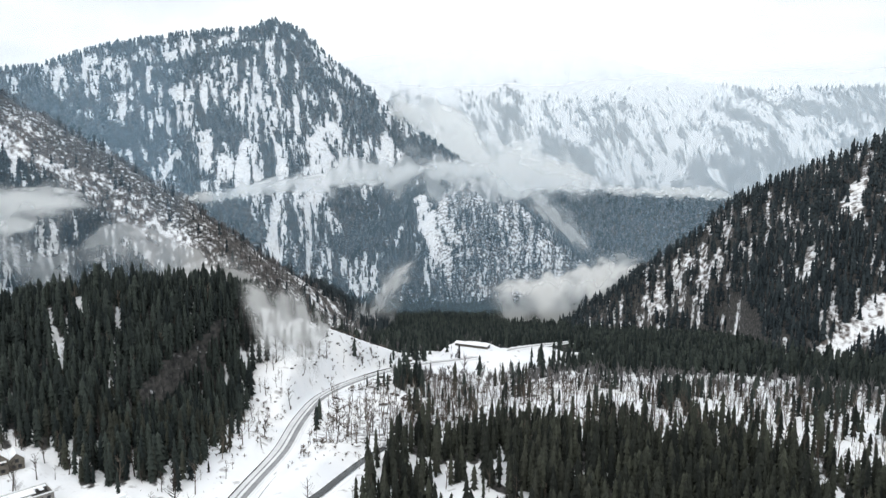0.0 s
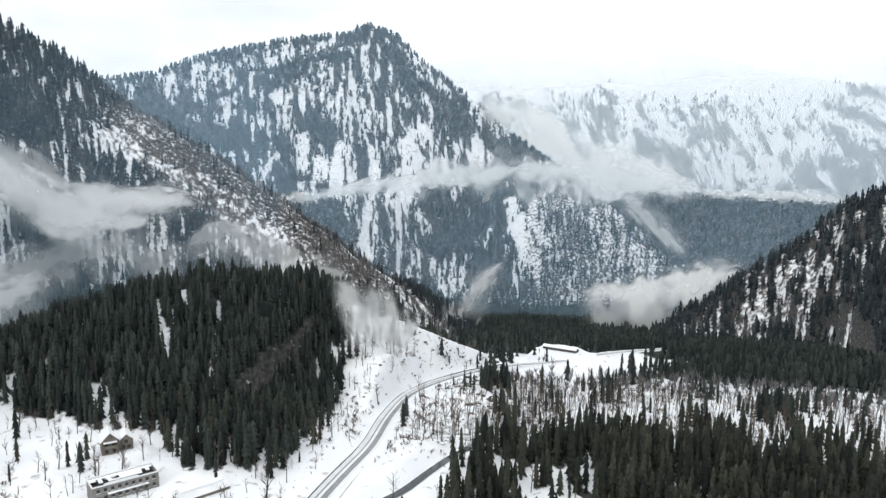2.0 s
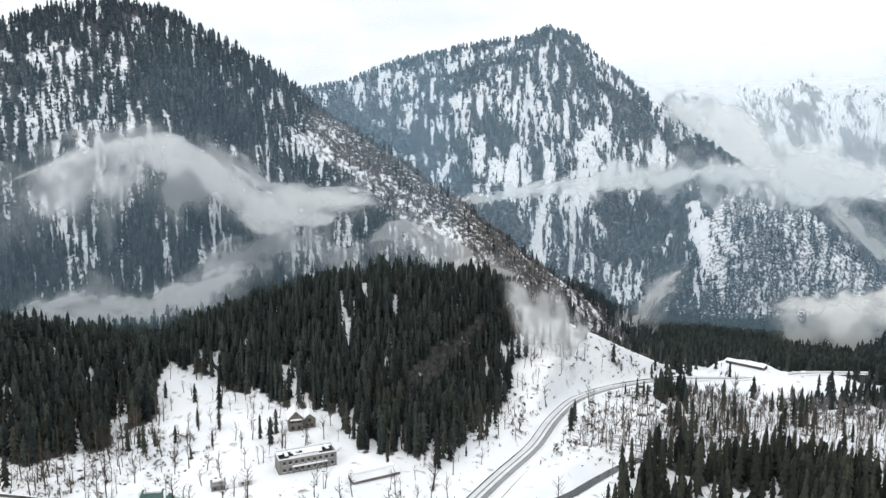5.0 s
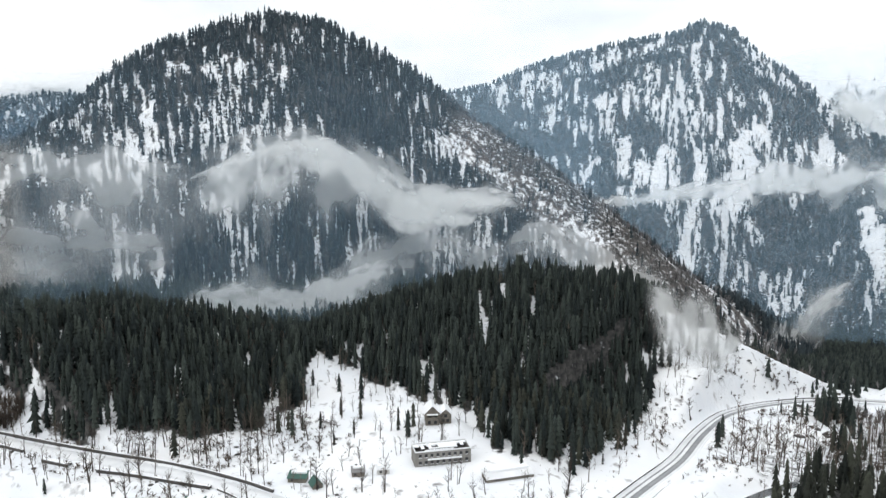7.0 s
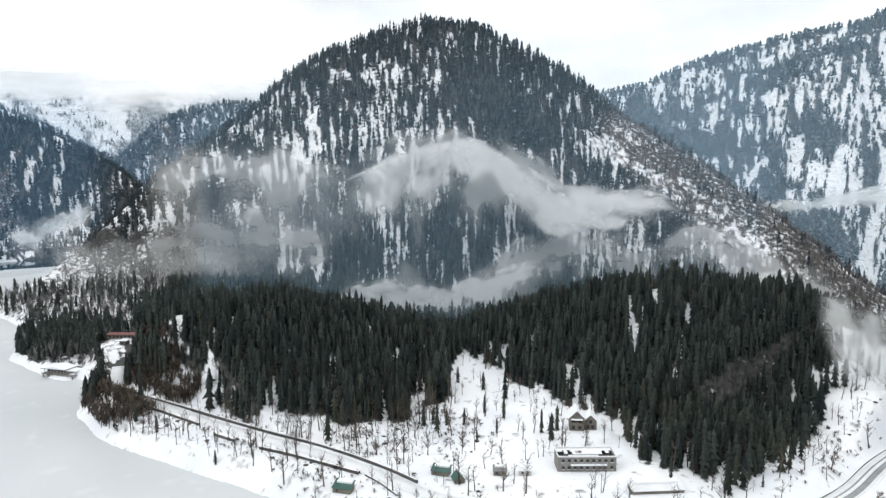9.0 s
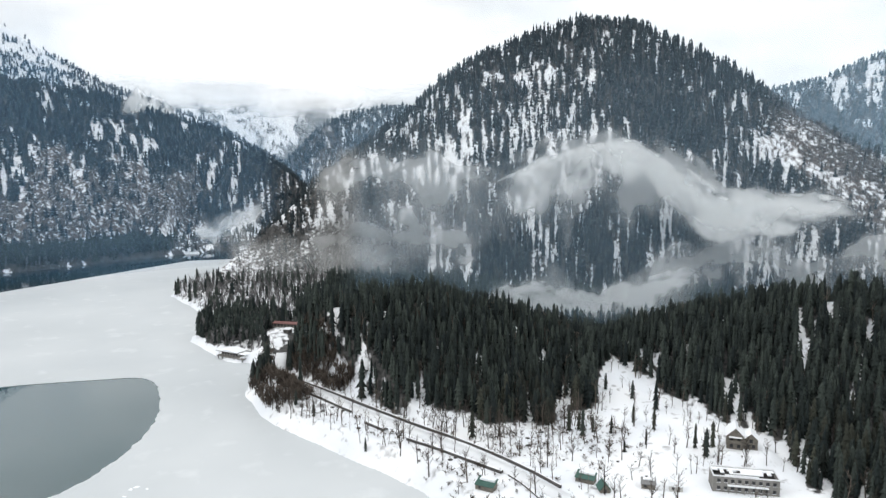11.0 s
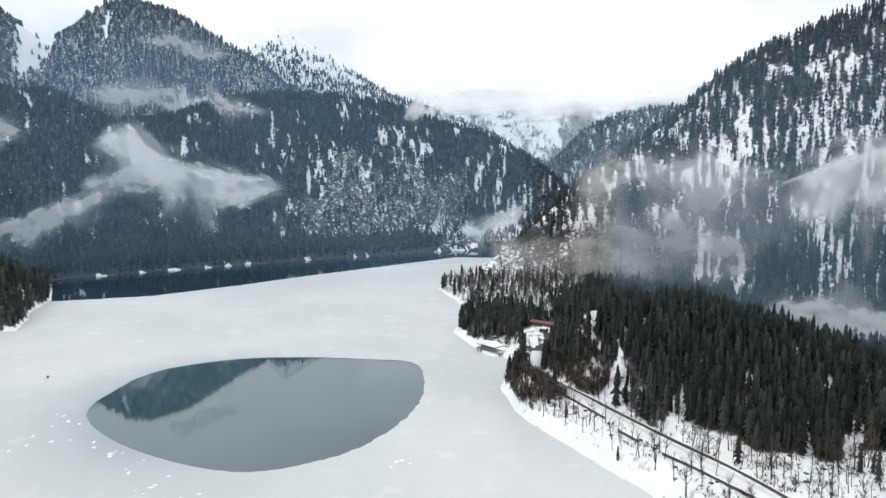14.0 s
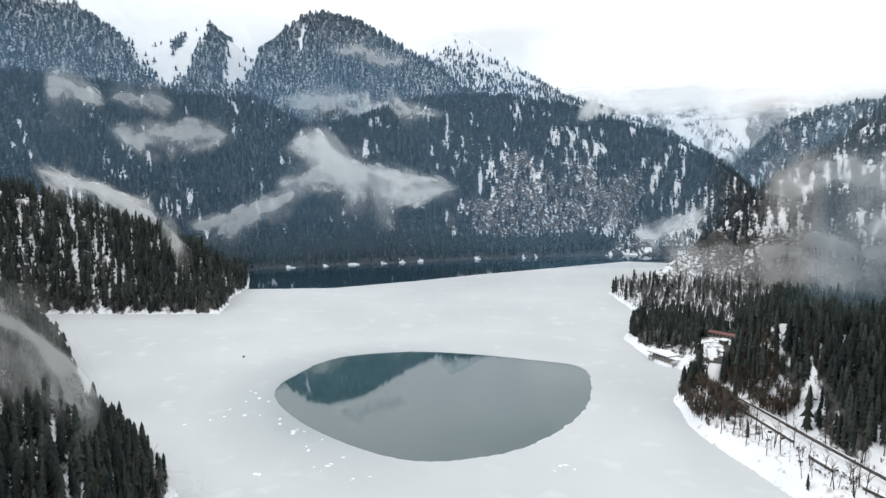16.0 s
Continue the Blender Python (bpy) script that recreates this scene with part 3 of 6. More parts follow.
# ---- ground, ice and water ----
def mesh_object(name, verts, faces, material, parent=None):
    """One mesh from arrays of corners and of triangles or quads."""
    verts, faces = np.asarray(verts, np.float32), np.asarray(faces, np.int32)
    me, k = bpy.data.meshes.new(name), faces.shape[1]
    me.vertices.add(len(verts))
    me.vertices.foreach_set("co", verts.ravel())
    me.loops.add(faces.size)
    me.loops.foreach_set("vertex_index", faces.ravel())
    me.polygons.add(len(faces))
    me.polygons.foreach_set("loop_start", np.arange(0, faces.size, k, dtype=np.int32))
    me.update(calc_edges=True)
    me.materials.append(material)
    ob = new(name, me)
    ob.parent = parent
    return ob


def set_attribute(ob, name, values):
    ob.data.attributes.new(name, "FLOAT", "POINT").data.foreach_set("value", np.asarray(values, np.float32))


def smooth(ob):
    ob.data.polygons.foreach_set("use_smooth", np.ones(len(ob.data.polygons), bool))
    return ob


def streaks(x, y, which, along, down, seed=0):
    """Open snow lanes that run down a slope towards the basin, 0 to 1."""
    r, a = np.hypot(x, y), np.arctan2(-x, y)
    near = which == 0
    reach = np.where(np.isin(which, (0, 3)), 850.0, np.where(np.isin(which, (4, 5)), 2000.0, np.where(np.isin(which, (6, 13)), 3500.0, 1500.0)))
    width = np.where(np.isin(which, (0, 3)), 2.5, np.where(np.isin(which, (4, 5)), 5.0, np.where(np.isin(which, (6, 13)), 10.0, 4.5)))
    lane = fbm(a * reach / width + 31 * which + 0.6 * fbm(x / 30, y / 30, 298, 2), r / (width * 11), 300 + seed, 2)
    patch = fbm(a * reach / (width * 14) + 7 * which, r / (width * 20), 320 + seed, 3)
    edge = np.where(near, 0.585, np.where(np.isin(which, (4, 5)), 0.605, np.where(which == 3, 0.615, np.where(np.isin(which, (6, 13)), 0.56, 0.60))))
    edge = np.where(which == NAMES.index("west_front"), 0.685 + 0.03 * step(0, -200, y), edge)
    for ridge, spots in SNOWY.items():
        m = np.nonzero((which == NAMES.index(ridge)).ravel())[0]
        if not len(m):
            continue
        px, py, less = x.ravel()[m], y.ravel()[m], np.zeros(len(m))
        for sx, sy, wide, deep, more in spots:
            sr = math.hypot(sx, sy)
            side, out = (px * sy - py * sx) / sr, (px * sx + py * sy) / sr - sr
            less = less + more * np.exp(-((side / wide) ** 2) - (out / deep) ** 2)
        flat = edge.ravel()
        flat[m] -= less
        edge = flat.reshape(edge.shape)
    return step(edge - 0.055, edge + 0.045, 0.66 * lane + 0.34 * patch + 0.02)


def ground_sheet():
    fine = np.radians(np.arange(-42, 136, 0.25))
    rest = np.radians(np.arange(138, 316, 4.0))
    az = np.concatenate([fine, rest])
    r = np.concatenate([[20, 70, 120], np.geomspace(165, 4950, 320)])
    x, y = -np.sin(az)[:, None] * r[None], np.cos(az)[:, None] * r[None]
    z, which, along, down, gap = land(x, y)
    n, m = x.shape
    verts = np.concatenate([np.stack([x, y, z], -1).reshape(-1, 3), [[0, 0, float(land(np.zeros(1), np.zeros(1))[0][0])]]])
    i, j = np.meshgrid(np.arange(n), np.arange(m - 1), indexing="ij")
    k = (i + 1) % n
    quads = np.stack([i * m + j, k * m + j, k * m + j + 1, i * m + j + 1], -1).reshape(-1, 4)
    hub = np.stack([np.full(n, n * m), ((np.arange(n) + 1) % n) * m, np.arange(n) * m, np.arange(n) * m], -1)
    tris = np.concatenate([quads[:, [0, 2, 1]], quads[:, [0, 3, 2]], hub[:, [0, 2, 1]]])
    ob = mesh_object("ground", verts, tris, GROUND)
    fir, bare, rock = cover_of(x, y, z, which, along, down, gap)
    on = lambda *names: np.isin(which, [NAMES.index(q) for q in names])  # noqa: E731
    # how dark the floor is: by tree cover nearby, by ridge farther off
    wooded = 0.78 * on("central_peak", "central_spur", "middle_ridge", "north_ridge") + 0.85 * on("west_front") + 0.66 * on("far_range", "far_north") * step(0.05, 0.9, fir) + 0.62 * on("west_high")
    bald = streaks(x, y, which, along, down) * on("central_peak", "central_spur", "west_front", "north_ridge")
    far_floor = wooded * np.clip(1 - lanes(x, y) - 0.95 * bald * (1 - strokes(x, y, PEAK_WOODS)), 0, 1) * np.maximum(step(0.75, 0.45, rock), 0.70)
    dark_floor = np.where(np.hypot(x, y) > 1250, np.maximum(far_floor, 0.3 * fir), np.clip(np.where(which == 0, 0.66 * fir + 0.58 * bare, 0.85 * fir + 0.6 * bare), 0, 1))
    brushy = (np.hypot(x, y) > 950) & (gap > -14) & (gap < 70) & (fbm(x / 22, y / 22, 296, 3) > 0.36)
    dark_floor = np.where(brushy, np.maximum(dark_floor, 0.9), dark_floor)
    set_attribute(ob, "dark_floor", np.append(dark_floor.ravel(), 0))
    set_attribute(ob, "rock", np.append(rock.ravel(), 0))
    return smooth(tagged(ob, "snow-covered valley ground rising into wooded mountain slopes", "ground", kind="structure"))


ground_sheet()


def outline(ob_name, ring, z, material, label, category):
    bm = bmesh.new()
    bm.faces.new([bm.verts.new((x, y, z)) for x, y in ring])
    me = bpy.data.meshes.new(ob_name)
    bm.to_mesh(me)
    me.materials.append(material)
    return tagged(new(ob_name, me), label, category, kind="structure")


def closed_curve(pts, n, wobble, seed):
    """A smooth closed line through a few points, with a slightly ragged edge."""
    p, out = [Vector(q) for q in pts], []
    for k in range(len(p)):
        a, b, c, d = p[k - 1], p[k], p[(k + 1) % len(p)], p[(k + 2) % len(p)]
        for q in np.linspace(0, 1, n, endpoint=False):
            v = 0.5 * (2 * b + (c - a) * q + (2 * a - 5 * b + 4 * c - d) * q * q + (3 * b - a - 3 * c + d) * q**3)
            w = wobble * (noise.noise((v.x / 6, v.y / 6, seed)) + 0.5 * noise.noise((v.x / 2.4, v.y / 2.4, seed)))
            out.append((v.x + w, v.y + w))
    return out


# water under everything on the lake; the ice is a slab with a melt hole and an open far end
outline("water", [(-1420, 760), (-1420, -640), (-20, -640), (-20, 260), (-700, 420)], -0.45, WATER, "dark still lake water, open beyond the ice", "lake water")
# the water in the hole has a paler base and a higher IOR than the lake
outline("melt_water", [(-560, -150), (-300, -150), (-300, 95), (-560, 95)], -0.3, MELT, "still grey-green melt water in the ice hole", "melt water")
HOLE = [(-426, -133), (-471, -129), (-513, -110), (-535, -60), (-532, -11), (-517, 41), (-502, 71), (-462, 74), (-404, 60), (-354, 29), (-334, 0), (-327, -32), (-344, -67), (-380, -106)]
rim = closed_curve(HOLE, 16, 1.1, 3.0)
EDGE = [(-752, -332), (-816, -289), (-825, -235), (-833, -186), (-893, -96), (-959, -14), (-1045, 108), (-1132, 231), (-1110, 325)]
edge = [(x + 2.5 * noise.noise((x / 9, y / 9, 1.0)), y) for a, b in zip(EDGE, EDGE[1:]) for x, y in [(a[0] + (b[0] - a[0]) * q, a[1] + (b[1] - a[1]) * q) for q in np.linspace(0, 1, 12, endpoint=False)]]
shell = edge + [(-1000, 420), (-700, 330), (-20, 240), (-20, -180), (-300, -480), (-640, -640)]
bm = bmesh.new()
loops = []
for ring in (shell, rim):
    vs = [bm.verts.new((x, y, 0.0)) for x, y in ring]
    loops += [bm.edges.new((a, b)) for a, b in zip(vs, vs[1:] + vs[:1])]
bmesh.ops.triangle_fill(bm, use_beauty=True, edges=loops)
sides = [e for e in bm.edges if len(e.link_faces) == 1]
low = bmesh.ops.extrude_edge_only(bm, edges=sides)
bmesh.ops.translate(bm, verts=[v for v in low["geom"] if isinstance(v, bmesh.types.BMVert)], vec=(0, 0, -0.6))
bmesh.ops.recalc_face_normals(bm, faces=bm.faces)
me = bpy.data.meshes.new("lake_ice")
bm.to_mesh(me)
bm.free()
me.materials.append(ICE)
tagged(new("lake_ice", me), "pale snow-covered ice sheet with an oval melt hole", "lake ice", kind="structure")


# ---- trees ----
def fir_shape(rng, tiers, tips, slim=1.0, base=0.06):
    """A spire of drooping tiers of boughs, one metre high. Returns corners, triangles."""
    v, f = [], []
    for k in range(tiers):
        q = k / tiers
        h0 = base + (1 - base) * q**0.92
        rad = 0.165 * slim * (1 - q) ** 0.62 * (0.82 + 0.18 * min(1.0, 5 * q)) * rng.uniform(0.82, 1.15) + 0.012
        top = min(1.0, h0 + (1 - base) * 1.75 / tiers)
        n, turn = tips * 2, rng.uniform(0, 6.28)
        c = len(v)
        v.append((0, 0, top))
        for i in range(n):
            a = turn + 2 * math.pi * i / n
            out = rad * (rng.uniform(0.85, 1.2) if i % 2 == 0 else rng.uniform(0.45, 0.62))
            v.append((out * math.cos(a), out * math.sin(a), h0 - (0.02 + 0.1 * rad if i % 2 == 0 else -0.012)))
        f += [(c, c + 1 + i, c + 1 + (i + 1) % n) for i in range(n)]
    return np.array(v), np.array(f)


def cone_shape(rng, tiers, sides, slim=1.0):
    v, f = [], []
    for k in range(tiers):
        q, turn, c = k / tiers, rng.uniform(0, 6.28), len(v)
        rad = 0.155 * slim * (1 - q) ** 0.62
        v.append((0, 0, min(1.0, q + 1.35 / tiers)))
        for i in range(sides):
            a = turn + 2 * math.pi * i / sides
            out = rad * rng.uniform(0.7, 1.2)
            v.append((out * math.cos(a), out * math.sin(a), q + 0.04 + rng.uniform(-0.03, 0.03)))
        f += [(c, c + 1 + i, c + 1 + (i + 1) % sides) for i in range(sides)]
    return np.array(v), np.array(f)


def limb(v, f, a, b, ra, rb, sides=3):
    d = (b - a).normalized()
    s = d.cross(Vector((0.31, 0.9, 0.2))).normalized()
    w, c = d.cross(s), len(v)
    for p, r in ((a, ra), (b, rb)):
        for i in range(sides):
            g = 2 * math.pi * i / sides
            v.append(tuple(p + r * (math.cos(g) * s + math.sin(g) * w)))
    for i in range(sides):
        j = (i + 1) % sides
        f += [(c + i, c + j, c + sides + j), (c + i, c + sides + j, c + sides + i)]


def bare_shape(rng, branches, twigs, thick=1.0):
    """A leafless tree, one metre high: a bent trunk with rising limbs and twigs."""
    v, f = [], []
    lean = Vector((rng.uniform(-0.05, 0.05), rng.uniform(-0.05, 0.05), 0))
    pts = [Vector((0, 0, -0.02)), Vector((0, 0, 0.32)) + lean, Vector((0, 0, 0.62)) + 2 * lean, Vector((0, 0, 0.97)) + 1.4 * lean]
    for (a, b), (ra, rb) in zip(zip(pts, pts[1:]), ((0.020, 0.015), (0.015, 0.009), (0.009, 0.002))):
        limb(v, f, a, b, ra * thick, rb * thick, 4)
    for k in range(branches):
        q = rng.uniform(0.28, 0.92)
        root = pts[1].lerp(pts[3], (q - 0.28) / 0.68)
        a, size = rng.uniform(0, 6.28), rng.uniform(0.16, 0.34) * (1.15 - 0.6 * q)
        tip = root + Vector((math.cos(a) * size * 0.75, math.sin(a) * size * 0.75, size * rng.uniform(0.7, 1.15)))
        limb(v, f, root, tip, 0.0075 * thick, 0.002 * thick)
        for _ in range(twigs):
            s = root.lerp(tip, rng.uniform(0.3, 0.9))
            e = s + Vector((rng.uniform(-0.09, 0.09), rng.uniform(-0.09, 0.09), rng.uniform(0.03, 0.15)))
            c, w = len(v), 0.0034 * thick
            side = Vector((math.cos(a + 1.3), math.sin(a + 1.3), 0)) * w
            v += [tuple(s - side), tuple(s + side), tuple(e)]
            f.append((c, c + 1, c + 2))
    return np.array(v), np.array(f)


def brush_shape(rng, spikes, spread=0.26, width=0.028):
    """A far leafless crown: a stem and a fan of slender boughs."""
    v, f = [(-0.018, 0, 0), (0.018, 0, 0), (0, 0, 0.9), (0, -0.018, 0), (0, 0.018, 0), (0.02, 0, 0.85)], [(0, 1, 2), (3, 4, 5)]
    for _ in range(spikes):
        a, q, c = rng.uniform(0, 6.28), rng.uniform(0.15, 0.6), len(v)
        out = spread * rng.uniform(0.4, 1.0)
        s = Vector((math.cos(a + 1.57), math.sin(a + 1.57), 0)) * width
        m, e = Vector((0.15 * out * math.cos(a), 0.15 * out * math.sin(a), q)), Vector((out * math.cos(a), out * math.sin(a), min(1.0, q + rng.uniform(0.2, 0.45))))
        v += [tuple(m - s), tuple(m + s), tuple(e)]
        f.append((c, c + 1, c + 2))
    return np.array(v), np.array(f)


def joined(name, shapes, places, heights, widths, tones, turns, material, label, category):
    """Many trees as one mesh: shapes are picked in turn."""
    vs, fs, ts, base = [], [], [], 0
    pick = np.arange(len(places)) % len(shapes)
    for k, (v, f) in enumerate(shapes):
        m = pick == k
        n = int(m.sum())
        if not n:
            continue
        c, s = np.cos(turns[m])[:, None], np.sin(turns[m])[:, None]
        wide, tall = (heights[m] * widths[m])[:, None], heights[m][:, None]
        x = (v[None, :, 0] * c - v[None, :, 1] * s) * wide + places[m, 0:1]
        y = (v[None, :, 0] * s + v[None, :, 1] * c) * wide + places[m, 1:2]
        z = v[None, :, 2] * tall + places[m, 2:3]
        vs.append(np.stack([x, y, z], -1).reshape(-1, 3))
        fs.append((f[None] + (np.arange(n) * len(v))[:, None, None] + base).reshape(-1, 3))
        ts.append(np.repeat(tones[m], len(v)))
        base += n * len(v)
    ob = mesh_object(name, np.concatenate(vs), np.concatenate(fs), material)
    set_attribute(ob, "tone", np.concatenate(ts))
    return tagged(ob, label, category, kind="stuff")


rng = random.Random(11)
FIR_NEAR = [fir_shape(rng, 7, 4, rng.uniform(0.62, 0.9)) for _ in range(8)]
FIR_MID = [fir_shape(rng, 4, 3, rng.uniform(0.75, 1.05)) for _ in range(8)]
FIR_FAR = [cone_shape(rng, 3, 4, rng.uniform(1.05, 1.35)) for _ in range(6)]
FIR_BACK = [cone_shape(rng, 3, 4, rng.uniform(1.5, 2.0)) for _ in range(6)]
FIR_DIM = [cone_shape(rng, 2, 4, rng.uniform(1.8, 2.4)) for _ in range(6)]
BARE_NEAR = [bare_shape(rng, 10, 3) for _ in range(8)]
BARE_MID = [brush_shape(rng, 12, 0.26, 0.03) for _ in range(8)]
BARE_DIM = [brush_shape(rng, 6, 0.32, 0.05) for _ in range(6)]


def candidates(r0, r1, gap, seed, a0=-40, a1=132):
    """A jittered scatter over a ring of the land."""
    g = np.random.default_rng(seed)
    n = int(0.5 * radians(a1 - a0) * (r1**2 - r0**2) / gap**2)
    r = np.sqrt(g.uniform(r0**2, r1**2, n))
    a = np.radians(g.uniform(a0, a1, n))
    return -np.sin(a) * r, np.cos(a) * r, g


def thinned(x, y, gap):
    """Drops those that stand closer than about the gap, by a grid."""
    cell = np.floor(x / gap).astype(np.int64) * 100003 + np.floor(y / gap).astype(np.int64)
    _, first = np.unique(cell, return_index=True)
    return np.sort(first)


# rings: from, to, spacing of firs, tree shapes
RINGS = [
    (190, 520, 3.25, FIR_NEAR, BARE_NEAR, 4.4),
    (520, 900, 4.3, FIR_MID, BARE_MID, 5.0),
    (900, 1400, 5.9, FIR_FAR, BARE_MID, 6.6),
    (1400, 2100, 7.6, FIR_BACK, BARE_DIM, 12.0),
    (2100, 3050, 10.5, FIR_DIM, BARE_DIM, 26.0),
    (3050, 4150, 16.0, FIR_DIM, None, 0),
]
ROAD_CLEAR = []


# ---- roads, walls and buildings ----
def plain(name, a, b, scale, rough=0.8, bump=0.3, metal=0.0):
    m = Mat(name, rough, metal)
    wide = m.ramp(m.noise(scale * 0.2, 3), (0.35, 0.0), (0.7, 1.0))
    fine = m.ramp(m.noise(scale, 5), (0.3, 0.0), (0.7, 1.0))
    m.color(m.mix(m.math("MULTIPLY", m.math("ADD", wide, fine), 0.5), a, b))
    return m.bump(m.noise(scale * 2, 4), bump, 0.05).m


SNOW = plain("fresh_snow", (0.82, 0.85, 0.88), (0.90, 0.91, 0.92), 0.3, 0.85)
PACKED = plain("packed_snow", (0.66, 0.68, 0.70), (0.84, 0.85, 0.86), 0.25, 0.8)
ASPHALT = plain("wet_asphalt", (0.20, 0.21, 0.22), (0.36, 0.37, 0.38), 0.5, 0.6)
STONE = plain("dark_retaining_stone", (0.045, 0.045, 0.045), (0.13, 0.125, 0.12), 0.6, 0.9)
CONCRETE = plain("weathered_concrete", (0.16, 0.155, 0.145), (0.34, 0.33, 0.31), 0.35, 0.9)
TIMBER = plain("grey_timber", (0.11, 0.10, 0.085), (0.25, 0.23, 0.20), 0.9, 0.9)
DARK = plain("dark_glass_and_voids", (0.02, 0.022, 0.025), (0.05, 0.052, 0.055), 0.8, 0.35)
GREEN = plain("green_sheet_roof", (0.03, 0.085, 0.07), (0.06, 0.13, 0.11), 0.7, 0.5)
GREYROOF = plain("grey_sheet_roof", (0.15, 0.15, 0.15), (0.27, 0.27, 0.27), 0.5, 0.6)
RED = plain("faded_red_roof", (0.12, 0.052, 0.048), (0.21, 0.105, 0.095), 0.5, 0.7)
PALEWALL = plain("pale_plaster", (0.42, 0.42, 0.40), (0.62, 0.61, 0.59), 0.6, 0.85)
BROOKWATER = plain("brook_water", (0.02, 0.024, 0.026), (0.05, 0.055, 0.058), 0.4, 0.12)


def part(name, bm, material, parent, label=""):
    me = bpy.data.meshes.new(name)
    bmesh.ops.recalc_face_normals(bm, faces=bm.faces)
    bm.to_mesh(me)
    bm.free()
    me.materials.append(material)
    ob = new(name, me)
    ob.parent = parent
    return tagged(ob, label) if label else ob


def box(bm, x0, y0, z0, x1, y1, z1, bevel=0.0):
    made = bmesh.ops.create_cube(bm, size=1.0, matrix=Matrix.Translation(((x0 + x1) / 2, (y0 + y1) / 2, (z0 + z1) / 2)) @ Matrix.Diagonal((x1 - x0, y1 - y0, z1 - z0, 1)))
    if bevel:
        edges = list({e for v in made["verts"] for e in v.link_edges})
        bmesh.ops.bevel(bm, geom=edges, offset=bevel, segments=2, affect="EDGES")
    return bm


def boxes(*dims, bevel=0.0):
    bm = bmesh.new()
    for d in dims:
        box(bm, *d, bevel=bevel)
    return bm


def prism(bm, outline_, y0, y1):
    """A solid with an outline in x and z, drawn out along y."""
    a = [bm.verts.new((x, y0, z)) for x, z in outline_]
    b = [bm.verts.new((x, y1, z)) for x, z in outline_]
    bm.faces.new(a)
    bm.faces.new(b[::-1])
    for i in range(len(a)):
        j = (i + 1) % len(a)
        bm.faces.new((a[i], b[i], b[j], a[j]))
    return bm


def thing(name, x, y, z, turn, label, category, group=""):
    ob = new(name)
    ob.empty_display_size = 0.5
    ob.matrix_basis = pose(x, y, z, 0, 0, turn)
    return tagged(ob, label, category, group)


def pierced(size, height, openings, y0, y1):
    """A wall along x with openings (x0, z0, x1, z1) cut right through it."""
    xs = sorted({0.0, size, *[v for o in openings for v in (o[0], o[2])]})
    zs = sorted({0.0, height, *[v for o in openings for v in (o[1], o[3])]})
    bm = bmesh.new()
    for a, b in zip(xs, xs[1:]):
        run = None
        for c, d in zip(zs, zs[1:]):
            hole = any(o[0] <= a and b <= o[2] and o[1] <= c and d <= o[3] for o in openings)
            if hole:
                if run is not None:
                    box(bm, a, y0, run, b, y1, c)
                run = None
            elif run is None:
                run = c
        if run is not None:
            box(bm, a, y0, run, b, y1, height)
    return bm


